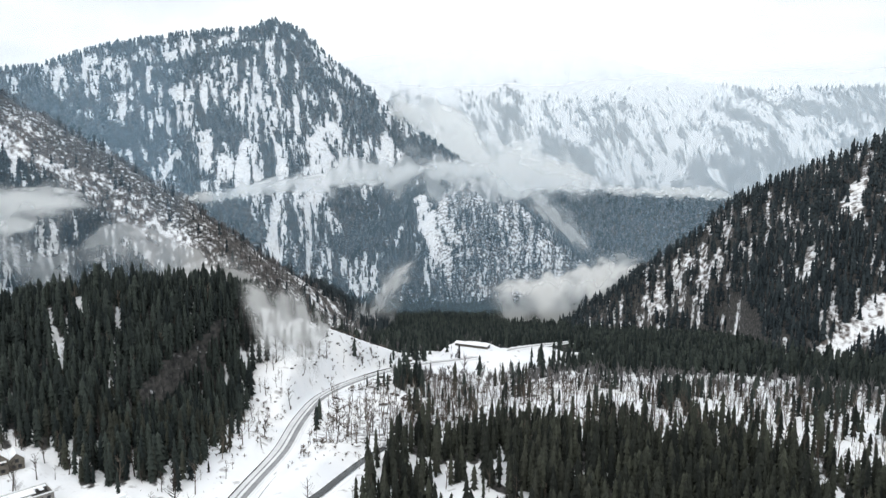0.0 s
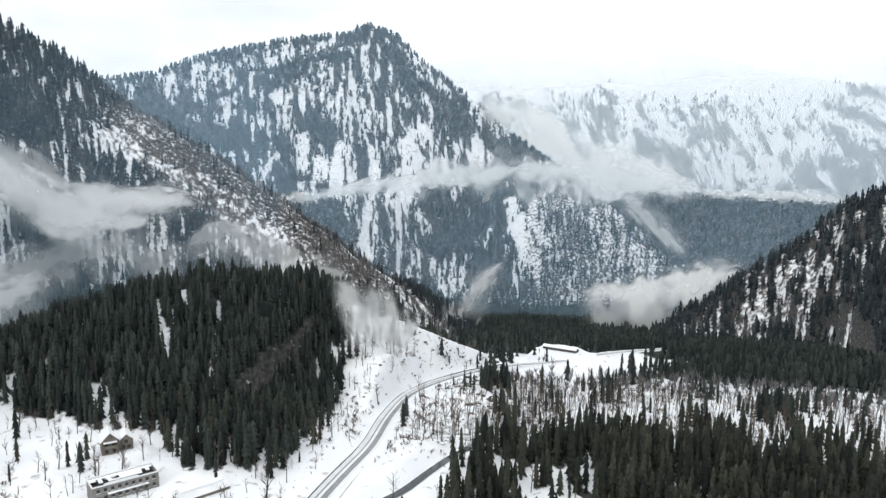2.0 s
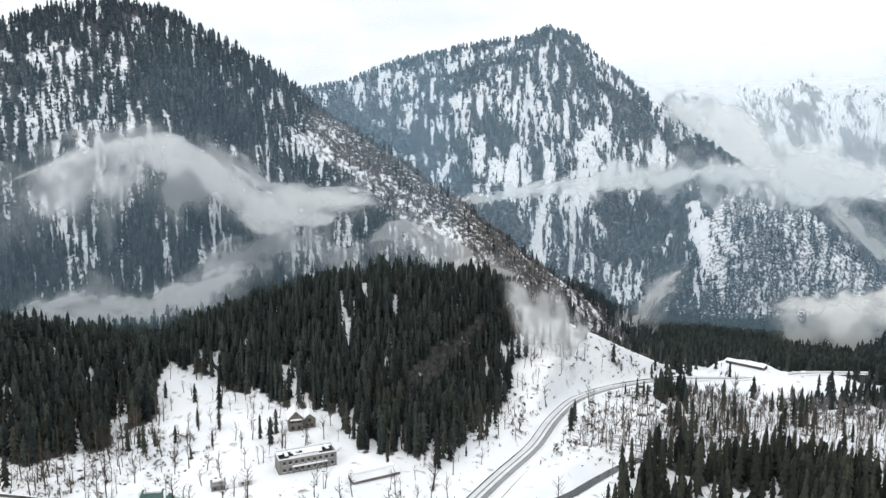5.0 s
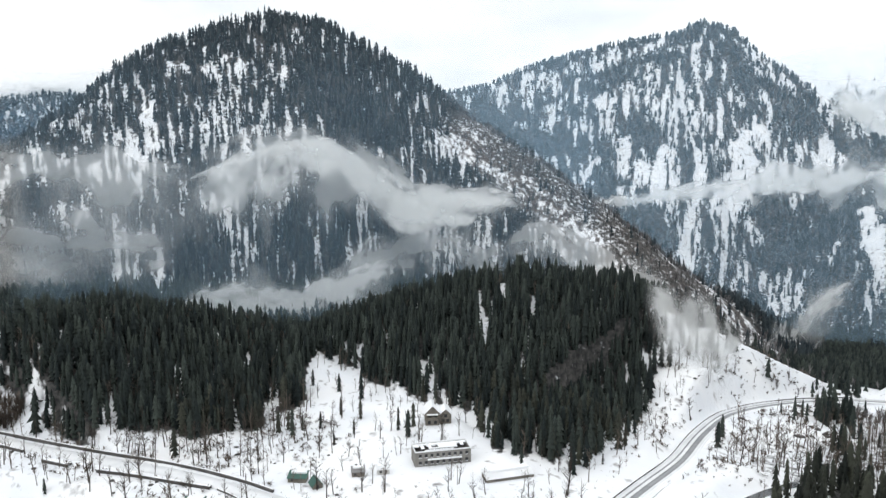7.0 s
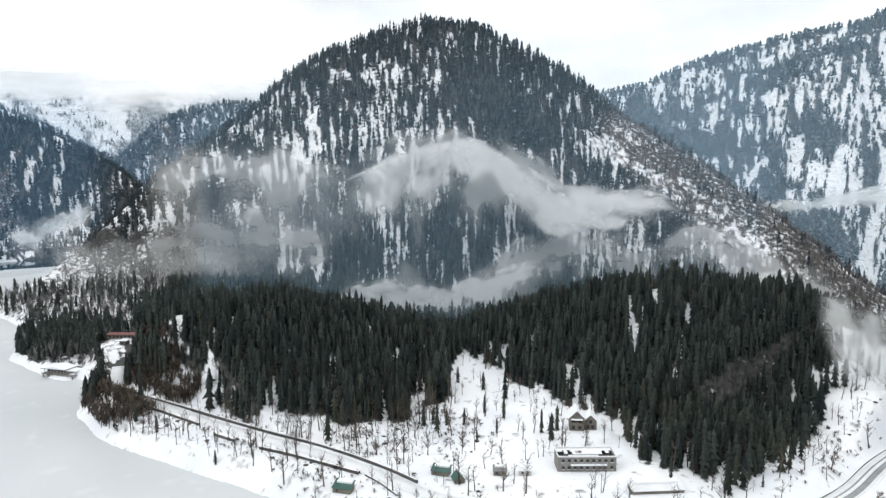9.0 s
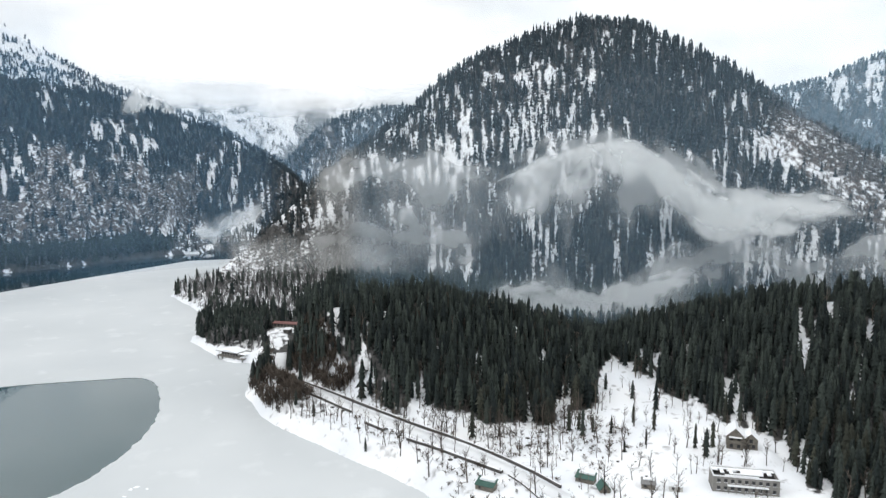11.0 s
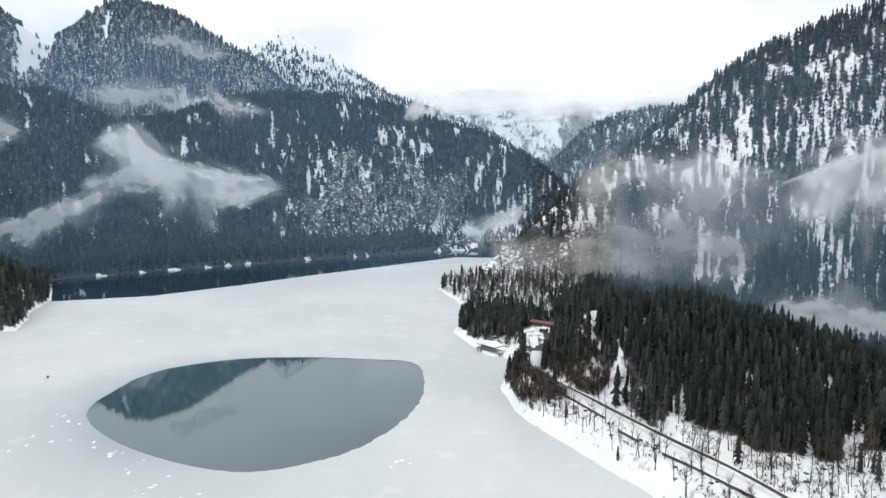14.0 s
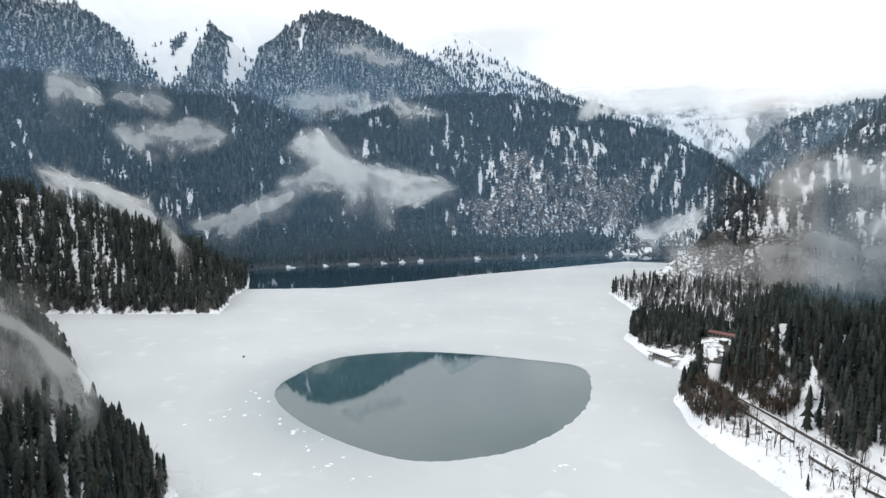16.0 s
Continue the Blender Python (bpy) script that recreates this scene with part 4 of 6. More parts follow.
def lodge(x, y, z, turn):
    """A long two-storey block with a flat, partly fallen roof."""
    o = thing("lodge", x, y, z, turn, "long two-storey grey concrete lodge with a broken snow-covered flat roof", "building")
    w, d, h = 26.0, 10.5, 6.6
    rows = [(1.6 + 2.72 * k, zz, 1.6 + 2.72 * k + 1.35, zz + 1.5) for k in range(9) for zz in (0.9, 4.1)]
    front = part("wall", pierced(w, h, rows, 0, 0.4), CONCRETE, o, "weathered concrete front wall")
    part("wall", pierced(w, h, [r for r in rows if r[1] > 2], d - 0.4, d), CONCRETE, o)
    part("wall", boxes((0, 0.4, 0, 0.4, d - 0.4, h)), CONCRETE, o)
    part("wall", boxes((w - 0.4, 0.4, 0, w, d - 0.4, h)), CONCRETE, o)
    for x0, z0, x1, z1 in rows:
        win = part("window", boxes((x0, 0.2, z0, x1, 0.28, z1)), DARK, o, "dark empty window")
        part("sill", boxes((x0 - 0.1, -0.12, z0 - 0.12, x1 + 0.1, 0.1, z0)), SNOW, win, "snow-topped sill")
    part("floor_slab", boxes((0.4, 0.4, 3.1, w - 0.4, d - 0.4, 3.4)), CONCRETE, o)
    part("canopy", boxes((5.6, -1.5, 3.15, 21.6, 0.0, 3.5), bevel=0.08), SNOW, o, "long snow-covered canopy")
    for k in range(6):
        part("canopy_post", boxes((5.9 + 3.05 * k, -1.4, -0.3, 6.1 + 3.05 * k, -1.2, 3.15)), CONCRETE, o)
    # roof slabs with gaps where it has fallen in
    for x0, y0, x1, y1 in ((0.4, 6.9, 3.0, 10.1), (3.0, 8.6, 7.2, 10.1), (7.2, 4.1, 8.8, 10.1), (8.8, 4.1, 11.8, 5.2), (8.8, 7.9, 11.8, 10.1), (11.8, 4.1, 19.2, 10.1), (19.2, 8.2, 25.6, 10.1), (19.2, 4.1, 20.6, 8.2),
                           (22.4, 5.4, 24.0, 8.2), (3.6, 4.6, 5.2, 8.2), (0.4, 0.5, 25.6, 1.5), (5.0, 2.2, 18.5, 2.9)):
        part("roof_slab", boxes((x0, y0, h - 0.5, x1, y1, h - 0.1), bevel=0.06), SNOW, o, "snow-covered roof slab")
    # dark slab under the gaps: the shade of the inside is put into its colour
    part("attic_floor", boxes((0.4, 0.4, h - 2.0, w - 0.4, d - 0.4, h - 1.8)), STONE, o, "dark slab standing in for the shaded inside below the fallen roof")
    rim = bmesh.new()
    for q in ((-0.15, -0.15, h, w + 0.15, 0.3, h + 0.5), (-0.15, d - 0.3, h, w + 0.15, d + 0.15, h + 0.5), (-0.15, 0.3, h, 0.3, d - 0.3, h + 0.5), (w - 0.3, 0.3, h, w + 0.15, d - 0.3, h + 0.5)):
        box(rim, *q)
    part("parapet", rim, PACKED, o, "snow-topped roof parapet")
    part("plinth", boxes((-0.2, -0.2, -1.5, w + 0.2, d + 0.2, 0.0)), STONE, o)
    return front


def gabled(o, x0, y0, x1, y1, h, ridge, wall, cover, over=0.5):
    """A gabled block whose ridge runs along y, as parts of o."""
    xm = (x0 + x1) / 2
    bm = bmesh.new()
    prism(bm, [(x0, -0.8), (x1, -0.8), (x1, h), (xm, ridge), (x0, h)], y0, y1)
    body = part("wall", bm, wall, o)
    for s, xe in ((-1, x0), (1, x1)):
        bm = bmesh.new()
        rise = (ridge - h) / (xm - x0)
        prism(bm, [(xm, ridge + 0.02), (xm, ridge + 0.32), (xe + s * over, h - rise * over + 0.32), (xe + s * over, h - rise * over + 0.02)], y0 - over, y1 + over)
        part("roof", bm, cover, o, "")
    return body


def chalet(x, y, z, turn):
    o = thing("chalet", x, y, z, turn, "derelict two-storey timber chalet with crossing snowy gables", "house")
    o.matrix_basis = o.matrix_basis @ Matrix.Scale(1.3, 4)
    gabled(o, 0, 0, 5.6, 8.0, 5.4, 8.2, TIMBER, SNOW)
    gabled(o, 5.8, 1.6, 10.4, 7.0, 4.2, 6.2, TIMBER, SNOW)
    for x0, z0, y0 in ((1.0, 0.9, 0.0), (3.4, 0.9, 0.0), (1.0, 3.6, 0.0), (3.4, 3.6, 0.0), (6.6, 0.9, 1.6), (8.4, 0.9, 1.6), (7.6, 2.9, 1.6)):
        win = part("window", boxes((x0, y0 - 0.05, z0, x0 + 1.1, y0 + 0.02, z0 + 1.3)), DARK, o, "dark empty window")
        part("frame", boxes((x0 - 0.1, y0 - 0.09, z0 + 1.3, x0 + 1.2, y0 + 0.02, z0 + 1.42)), TIMBER, win)
    part("balcony", boxes((0.2, -1.2, 2.9, 5.4, 0.0, 3.05), (0.2, -1.2, 3.05, 5.4, -1.1, 3.9)), TIMBER, o)
    part("chimney", boxes((3.9, 5.0, 6.4, 4.6, 5.7, 9.0), bevel=0.05), CONCRETE, o)
    part("porch_roof", boxes((0.6, -1.4, 4.9, 5.0, 0.0, 5.1)), SNOW, o)


def hut(name, x, y, z, turn, w, d, h, wall, roof, label, pitch=0.9, group=""):
    """A small hut with a single-pitch roof that falls to the front, a door and a window."""
    o = thing(name, x, y, z, turn, label, "shed", group)
    bm = bmesh.new()
    # outline runs in y; turned so that the roof falls towards -y
    a = [(0, -0.6), (d, -0.6), (d, h + pitch), (0, h)]
    vs = [[bm.verts.new((xx, yy, zz)) for yy, zz in a] for xx in (0, w)]
    bm.faces.new(vs[0])
    bm.faces.new(vs[1][::-1])
    for i in range(4):
        j = (i + 1) % 4
        bm.faces.new((vs[0][i], vs[1][i], vs[1][j], vs[0][j]))
    part("wall", bm, wall, o)
    bm = bmesh.new()
    k = pitch / d
    vs = [[bm.verts.new((xx, yy, h + k * yy + dz)) for yy, dz in ((-0.4, 0.02), (d + 0.4, 0.02), (d + 0.4, 0.2), (-0.4, 0.2))] for xx in (-0.35, w + 0.35)]
    bm.faces.new(vs[0])
    bm.faces.new(vs[1][::-1])
    for i in range(4):
        j = (i + 1) % 4
        bm.faces.new((vs[0][i], vs[1][i], vs[1][j], vs[0][j]))
    part("roof", bm, roof, o)
    part("door", boxes((w * 0.62, -0.06, 0, w * 0.62 + 0.9, 0.02, min(2.0, h - 0.2))), TIMBER, o)
    part("window", boxes((w * 0.18, -0.05, 0.9, w * 0.18 + 1.1, 0.02, min(1.9, h - 0.15))), DARK, o)
    bm = boxes((w * 0.1, d * 0.55, h + k * d * 0.55 + 0.2, w * 0.95, d + 0.3, h + k * d + 0.42), bevel=0.08)
    part("snow_patch", bm, SNOW, o, "snow left on the roof")
    return o


def pavilion(x, y, z, turn):
    """The lakeside restaurant: a deck on piers, a glazed hall with columns, stepped flat roofs."""
    o = thing("lake_pavilion", x, y, z, turn, "lakeside pavilion with a wide snowy roof, columns and open terrace", "building")
    part("deck", boxes((0, -3.5, -0.2, 27, 9, 0.25)), CONCRETE, o)
    for k in range(7):
        part("pier", boxes((0.8 + 4.1 * k, -3.2, -2.4, 1.5 + 4.1 * k, -2.5, -0.2)), CONCRETE, o)
    for k in range(6):
        pane = part("window", boxes((1.5 + 2.6 * k, 0.6, 0.7, 3.7 + 2.6 * k, 0.72, 3.0)), DARK, o, "dark glazed bay")
        part("mullion", boxes((2.55 + 2.6 * k, 0.5, 0.7, 2.65 + 2.6 * k, 0.6, 3.0)), PALEWALL, pane)
    part("wall", boxes((1.2, 0.75, 0.25, 17.6, 8.4, 3.4)), PALEWALL, o)
    for k in range(7):
        part("column", boxes((0.6 + 2.75 * k, -1.6, 0.25, 0.95 + 2.75 * k, -1.25, 3.4), bevel=0.05), PALEWALL, o)
    bm = bmesh.new()
    prism(bm, [(-1.2, 3.4), (19.2, 3.4), (19.2, 3.75), (9.0, 5.0), (-1.2, 3.75)], -2.4, 9.4)
    part("roof", bm, SNOW, o, "wide snow-covered roof")
    part("eave", boxes((-1.3, -2.5, 3.15, 19.3, -2.3, 3.45)), STONE, o, "dark eave")
    part("side_roof", boxes((19.5, -1.0, 2.5, 27.0, 7.5, 2.9), bevel=0.1), SNOW, o)
    for k in range(3):
        part("column", boxes((20.2 + 3.1 * k, -0.6, 0.25, 20.5 + 3.1 * k, -0.3, 2.5)), PALEWALL, o)
    part("side_wall", boxes((20.5, 2.0, 0.25, 26.5, 7.0, 2.5)), STONE, o)
    part("upper_deck", boxes((10, 8.6, 1.6, 30, 12.5, 2.0)), STONE, o)
    part("railing", boxes((0, -3.5, 1.15, 27, -3.42, 1.25), *[(0.1 + 1.5 * k, -3.5, 0.25, 0.18 + 1.5 * k, -3.42, 1.15) for k in range(18)]), TIMBER, o)


def long_hall(name, x, y, z, turn, w, d, h, roof, label):
    """A long low hall with a row of bays along its front."""
    o = thing(name, x, y, z, turn, label, "building")
    bays = [(0.8 + 3.0 * k, 0.8, 2.6 + 3.0 * k, h - 0.5) for k in range(int((w - 1) // 3.0))]
    part("wall", pierced(w, h, bays, 0, 0.35), TIMBER, o)
    part("wall", boxes((0, 0.35, -0.8, w, d, h)), STONE, o)
    for b in bays:
        part("window", boxes((b[0], 0.15, b[1], b[2], 0.22, b[3])), DARK, o)
    bm = bmesh.new()
    vs = [[bm.verts.new((xx, yy, zz)) for yy, zz in ((-0.9, h), (d / 2, h + 1.1), (d + 0.6, h), (d + 0.6, h + 0.3), (d / 2, h + 1.45), (-0.9, h + 0.3))] for xx in (-0.6, w + 0.6)]
    bm.faces.new(vs[0])
    bm.faces.new(vs[1][::-1])
    for i in range(6):
        j = (i + 1) % 6
        bm.faces.new((vs[0][i], vs[1][i], vs[1][j], vs[0][j]))
    part("roof", bm, roof, o)
    return o


lodge(-175, 244, 9.0, 46)
chalet(-194, 279, 12.6, 38)
hut("long_shed", -140, 248, 8.6, 50, 22.0, 6.5, 1.9, TIMBER, PACKED, "long low shed under a thin snowy roof beside the lodge", 1.7)
hut("green_shed", -213, 202, 8.3, 30, 8.0, 4.6, 2.2, TIMBER, GREEN, "small timber shed with a green sheet roof", 1.3)
o = thing("green_tent_shed", -199, 203, 8.3, 62, "steep green-roofed timber shelter in the snow", "shed")
gabled(o, 0, 0, 4.4, 5.0, 1.7, 4.2, TIMBER, GREEN, 0.4)
part("door", boxes((1.7, -0.06, 0, 2.7, 0.02, 1.8)), DARK, o)
hut("grey_shed", -193, 221, 8.3, 42, 5.6, 4.0, 2.4, TIMBER, GREYROOF, "small grey timber shed between bare trees", 0.9)
hut("white_cabin", -185, 229, 8.5, 44, 5.4, 4.2, 2.3, PALEWALL, PACKED, "small pale cabin with a snowy roof", 0.5)
hut("lakeside_hut", -230, 161, 8.3, 30, 8.0, 5.0, 2.4, TIMBER, GREEN, "timber hut with a green sheet roof near the lake", 1.4)
hut("roadside_hut", -33, 592, -30.2, 6, 5.5, 4.0, 2.3, STONE, PACKED, "small dark hut beside the mountain road", 0.6)
long_hall("stone_barracks", 12, 668, -36.3, -24, 34, 8, 3.0, SNOW, "long low dark building under a snowy roof at the wood's edge")
long_hall("red_roofed_hall", -556, 180, 12.3, 44, 30, 7, 3.2, RED, "long low hall with a faded red roof")
hut("kiosk", -531, 180, 12.4, 44, 5.5, 4.5, 2.8, STONE, PACKED, "dark kiosk in a snowy yard", 0.5)
pavilion(-529, 129, 2.6, 30)


def ribbon(name, pts, offsets, material, label, category, lift=0.12, parent=None, kind="structure", smooth_=3, under=0.0):
    """A strip along a line: offsets are (across, up) of its section."""
    p = np.array(pts, float)
    q = np.linspace(0, len(p) - 1, 14 * (len(p) - 1) + 1)
    line = np.stack([np.interp(q, np.arange(len(p)), p[:, k]) for k in range(3)], -1)
    for _ in range(smooth_ * 10):
        line[1:-1] = (line[:-2] + 2 * line[1:-1] + line[2:]) / 4
    tan = np.gradient(line[:, :2], axis=0)
    nrm = np.stack([-tan[:, 1], tan[:, 0]], -1) / np.linalg.norm(tan, axis=1, keepdims=True)
    cols = [np.stack([line[:, 0] + nrm[:, 0] * a, line[:, 1] + nrm[:, 1] * a, line[:, 2] + up + lift], -1) for a, up in offsets]
    grid = np.stack(cols, 1)
    n, m = grid.shape[:2]
    i, j = np.meshgrid(np.arange(n - 1), np.arange(m - 1), indexing="ij")
    quads = np.stack([i * m + j, i * m + j + 1, (i + 1) * m + j + 1, (i + 1) * m + j], -1).reshape(-1, 4)
    ob = mesh_object(name, grid.reshape(-1, 3), quads, material, parent)
    return tagged(ob, label, category, kind=kind) if not parent else tagged(ob, label)


MAIN, SHORE = ROADS[0][1], ROADS[1][1]
road = ribbon("road", MAIN, [(-4.6, -0.5), (-4.3, 0.12), (-1.0, 0.05), (1.6, 0.05), (4.3, 0.12), (4.6, -0.5)], PACKED, "valley road under packed snow", "road", 0.2)
ribbon("wheel_track", MAIN, [(-2.9, -0.05), (-2.9, 0.02), (-0.2, 0.02), (-0.2, -0.05)], ASPHALT, "bare wet asphalt wheel track", "track", 0.29, road)
ribbon("wheel_track", MAIN, [(1.4, -0.05), (1.4, 0.02), (2.2, 0.02), (2.2, -0.05)], ASPHALT, "bare wet asphalt wheel track", "track", 0.29, road)
ribbon("snow_bank", MAIN, [(-5.6, -0.4), (-5.2, 0.35), (-4.7, 0.5), (-4.3, 0.0)], SNOW, "ploughed snow bank", "snow bank", 0.2, road)
ribbon("road", SHORE, [(-3.9, -0.5), (-3.7, 0.1), (0, 0.05), (3.7, 0.1), (3.9, -0.5)], PACKED, "snowed-in lakeside road", "road", 0.15)


def wall_run(name, pts, thick, height, depth, label, material=STONE):
    """A rough stone wall along a line, standing on the ground, made of joined courses with an uneven snow cap."""
    o = ribbon(name, pts, [(-thick / 2, -depth), (-thick / 2, height), (thick / 2, height), (thick / 2, -depth)], material, label, "wall", 0.0)
    ribbon("snow_cap", pts, [(-thick / 2 - 0.03, height), (-thick / 4, height + 0.14), (thick / 4, height + 0.16), (thick / 2 + 0.03, height)], SNOW, "snow cap on the wall", "", 0.0, o)
    return o


def on_ground(*pts):
    return [(x, y, float(land(np.array([x]), np.array([y]))[0][0]) - 0.1) for x, y in pts]


wall_run("kerb_wall_1", [(x + dx, y + dy, z) for (x, y, z), (dx, dy) in zip(MAIN[1:10], ((-5, 0), (-5, 0), (-5, 1), (-5.2, 0), (-5.6, 0), (-5.2, 1), (-5, 2), (-4.5, 3), (-3.5, 4)))], 0.5, 0.75, 1.5, "low dark stone parapet beside the valley road")
wall_run("kerb_wall_2", [(-79, 263, 7), (-77, 291, 6), (-73, 320, 3.6)], 0.5, 0.5, 1.5, "broken dark kerb beside the valley road")
wall_run("upper_wall", [(-411, 144, 12.3), (-371, 156, 11.6), (-337, 164, 11.2), (-305, 172.5, 10.6), (-278, 181, 10.3), (-250, 188, 9.7), (-225, 191.5, 9.2), (-211, 192, 9)], 0.7, 1.1, 1.0, "long dark stone wall above the lakeside road")
wall_run("lower_wall_1", on_ground((-396, 136), (-371, 145), (-352, 149), (-336, 152)), 0.9, 1.5, 2.0, "dark stone retaining wall below the lakeside road")
wall_run("lower_wall_2", on_ground((-320, 153), (-305, 157)), 2.6, 1.4, 2.0, "dark stone shelter wall below the lakeside road")
wall_run("lower_wall_3", on_ground((-290, 161), (-273, 167), (-256, 172), (-235, 179)), 1.3, 1.5, 2.0, "dark stone retaining wall below the lakeside road")
wall_run("lower_wall_4", on_ground((-232, 180), (-222, 180), (-208, 178)), 0.5, 0.9, 2.0, "low stone kerb below the lakeside road")
ribbon("brook", [(x, y, z - 1.1) for x, y, z in BROOK], [(-2.1, 0), (-0.7, 0.02), (0.7, 0.02), (2.1, 0)], BROOKWATER, "dark narrow brook between snowy banks", "brook", 0.0)
wall_run("far_shore_wall", [(-1150, -10, 2.2), (-1192, 95, 2.2), (-1232, 200, 2.2), (-1258, 290, 2.2), (-1280, 400, 2.2)], 0.8, 1.0, 3.0, "long stone road embankment along the far shore")

ROAD_CLEAR += [(MAIN, 8.5), (SHORE, 5.5), ([(-178, 240), (-152, 268)], 13), ([(-140, 248), (-126, 266)], 8), ([(-194, 279), (-186, 287)], 8), ([(-212, 204), (-180, 234)], 6), ([(-230, 161), (-222, 166)], 6),
               ([(-529, 127), (-506, 141)], 13), ([(-556, 182), (-533, 203)], 9), ([(12, 668), (44, 655)], 9), ([(-531, 180), (-527, 184)], 9), ([(-552, 182), (-468, 165)], 13), (BROOK, 4)]


# ice plates, a boat frozen in at the ice edge, poles
def plate(x, y, size, turn, g):
    bm = bmesh.new()
    n = 9
    ring = [(size * g.uniform(0.5, 1.0) * math.cos(6.283 * k / n), size * 0.62 * g.uniform(0.5, 1.0) * math.sin(6.283 * k / n)) for k in range(n)]
    top = [bm.verts.new((a * 0.94, b * 0.94, 0.12)) for a, b in ring]
    low = [bm.verts.new((a, b, -0.05)) for a, b in ring]
    bm.faces.new(top)
    for k in range(n):
        bm.faces.new((low[k], low[(k + 1) % n], top[(k + 1) % n], top[k]))
    ob = part("ice_plate", bm, SNOW, None)
    ob.matrix_basis = pose(x, y, 0.0, 0, 0, turn)
    tagged(ob, "small white snow-crusted plate lying on the ice", "ice plate", "plates round the melt hole")


g = random.Random(5)
for x, y, n in ((-386, -142, 4), (-406, -139, 3), (-433, -153, 2), (-360, -99, 4), (-320, -73, 5), (-343, -87, 3), (-366, -162, 2), (-314, -105, 2), (-378, -121, 3), (-325, 40, 4), (-312, -53, 3)):
    for _ in range(n):
        plate(x + g.uniform(-9, 9), y + g.uniform(-9, 9), g.uniform(0.8, 2.6), g.uniform(0, 180), g)


def boat(x, y, size, turn):
    o = thing("rowing_boat", x, y, 0.0, turn, "small dark rowing boat frozen in at the ice edge", "boat")
    bm = bmesh.new()
    rows = []
    for q in np.linspace(-1, 1, 9):
        w = 0.8 * (1 - abs(q) ** 2.2) + 0.05
        rows.append([bm.verts.new((q * size / 2, s * w, zz)) for s, zz in ((-1, 0.75), (-0.6, 0.05), (0.6, 0.05), (1, 0.75), (0.85, 0.72), (0.5, 0.2), (-0.5, 0.2), (-0.85, 0.72))])
    for a, b in zip(rows, rows[1:]):
        for i in range(8):
            j = (i + 1) % 8
            bm.faces.new((a[i], b[i], b[j], a[j]))
    bm.faces.new(rows[0])
    bm.faces.new(rows[-1][::-1])
    part("hull", bm, STONE, o)
    for k in (-0.22, 0.2):
        part("bench", boxes((k * size - 0.14, -0.65, 0.42, k * size + 0.14, 0.65, 0.48)), TIMBER, o)


boat(-836, -184, 7.0, 70)
boat(-509, -183, 4.0, 20)


def pole(x, y, h):
    z = float(land(np.array([x]), np.array([y]))[0][0])
    o = thing("utility_pole", x, y, z, 20, "weathered wooden utility pole with a crossarm in snow", "pole", "poles along the road")
    bm = bmesh.new()
    bmesh.ops.create_cone(bm, cap_ends=True, segments=8, radius1=0.17, radius2=0.11, depth=h + 0.6, matrix=Matrix.Translation((0, 0, h / 2 - 0.3)))
    part("post", bm, TIMBER, o)
    part("crossarm", boxes((-0.9, -0.06, h - 0.7, 0.9, 0.06, h - 0.55)), TIMBER, o)
    for s in (-0.8, 0.0, 0.8):
        part("insulator", boxes((s - 0.05, -0.05, h - 0.55, s + 0.05, 0.05, h - 0.35)), DARK, o)


for x, y in ((-202, 199), (-207, 210), (-176, 222), (-243, 190), (-283, 184), (-320, 170), (-150, 240)):
    pole(x, y, 8.5)


def clear_of(x, y):
    """True where no road, wall or building is in the way."""
    ok = np.ones(x.shape, bool)
    for pts, half in ROAD_CLEAR:
        d, _, _ = near_line(x, y, [(*p[:2], 0) for p in pts])
        ok &= d > half
    return ok


SPAN, BEARINGS = np.geomspace(170, 4300, 150), np.radians(np.arange(-42, 136, 1.0))
SHADE = np.maximum.accumulate((land(-np.sin(BEARINGS)[:, None] * SPAN, np.cos(BEARINGS)[:, None] * SPAN)[0] - 145) / SPAN, axis=1)


def sheltered(x, y, z):
    """True deep in the hollows behind the ridges that ring the valley, where the woods are left thin."""
    i = np.clip(np.round((np.degrees(np.arctan2(-x, y)) + 42)).astype(int), 0, len(BEARINGS) - 1)
    j = np.clip(np.searchsorted(SPAN, np.hypot(x, y)) - 2, 0, len(SPAN) - 1)
    return (z + 34 - 145) / np.hypot(x, y) < SHADE[i, j]


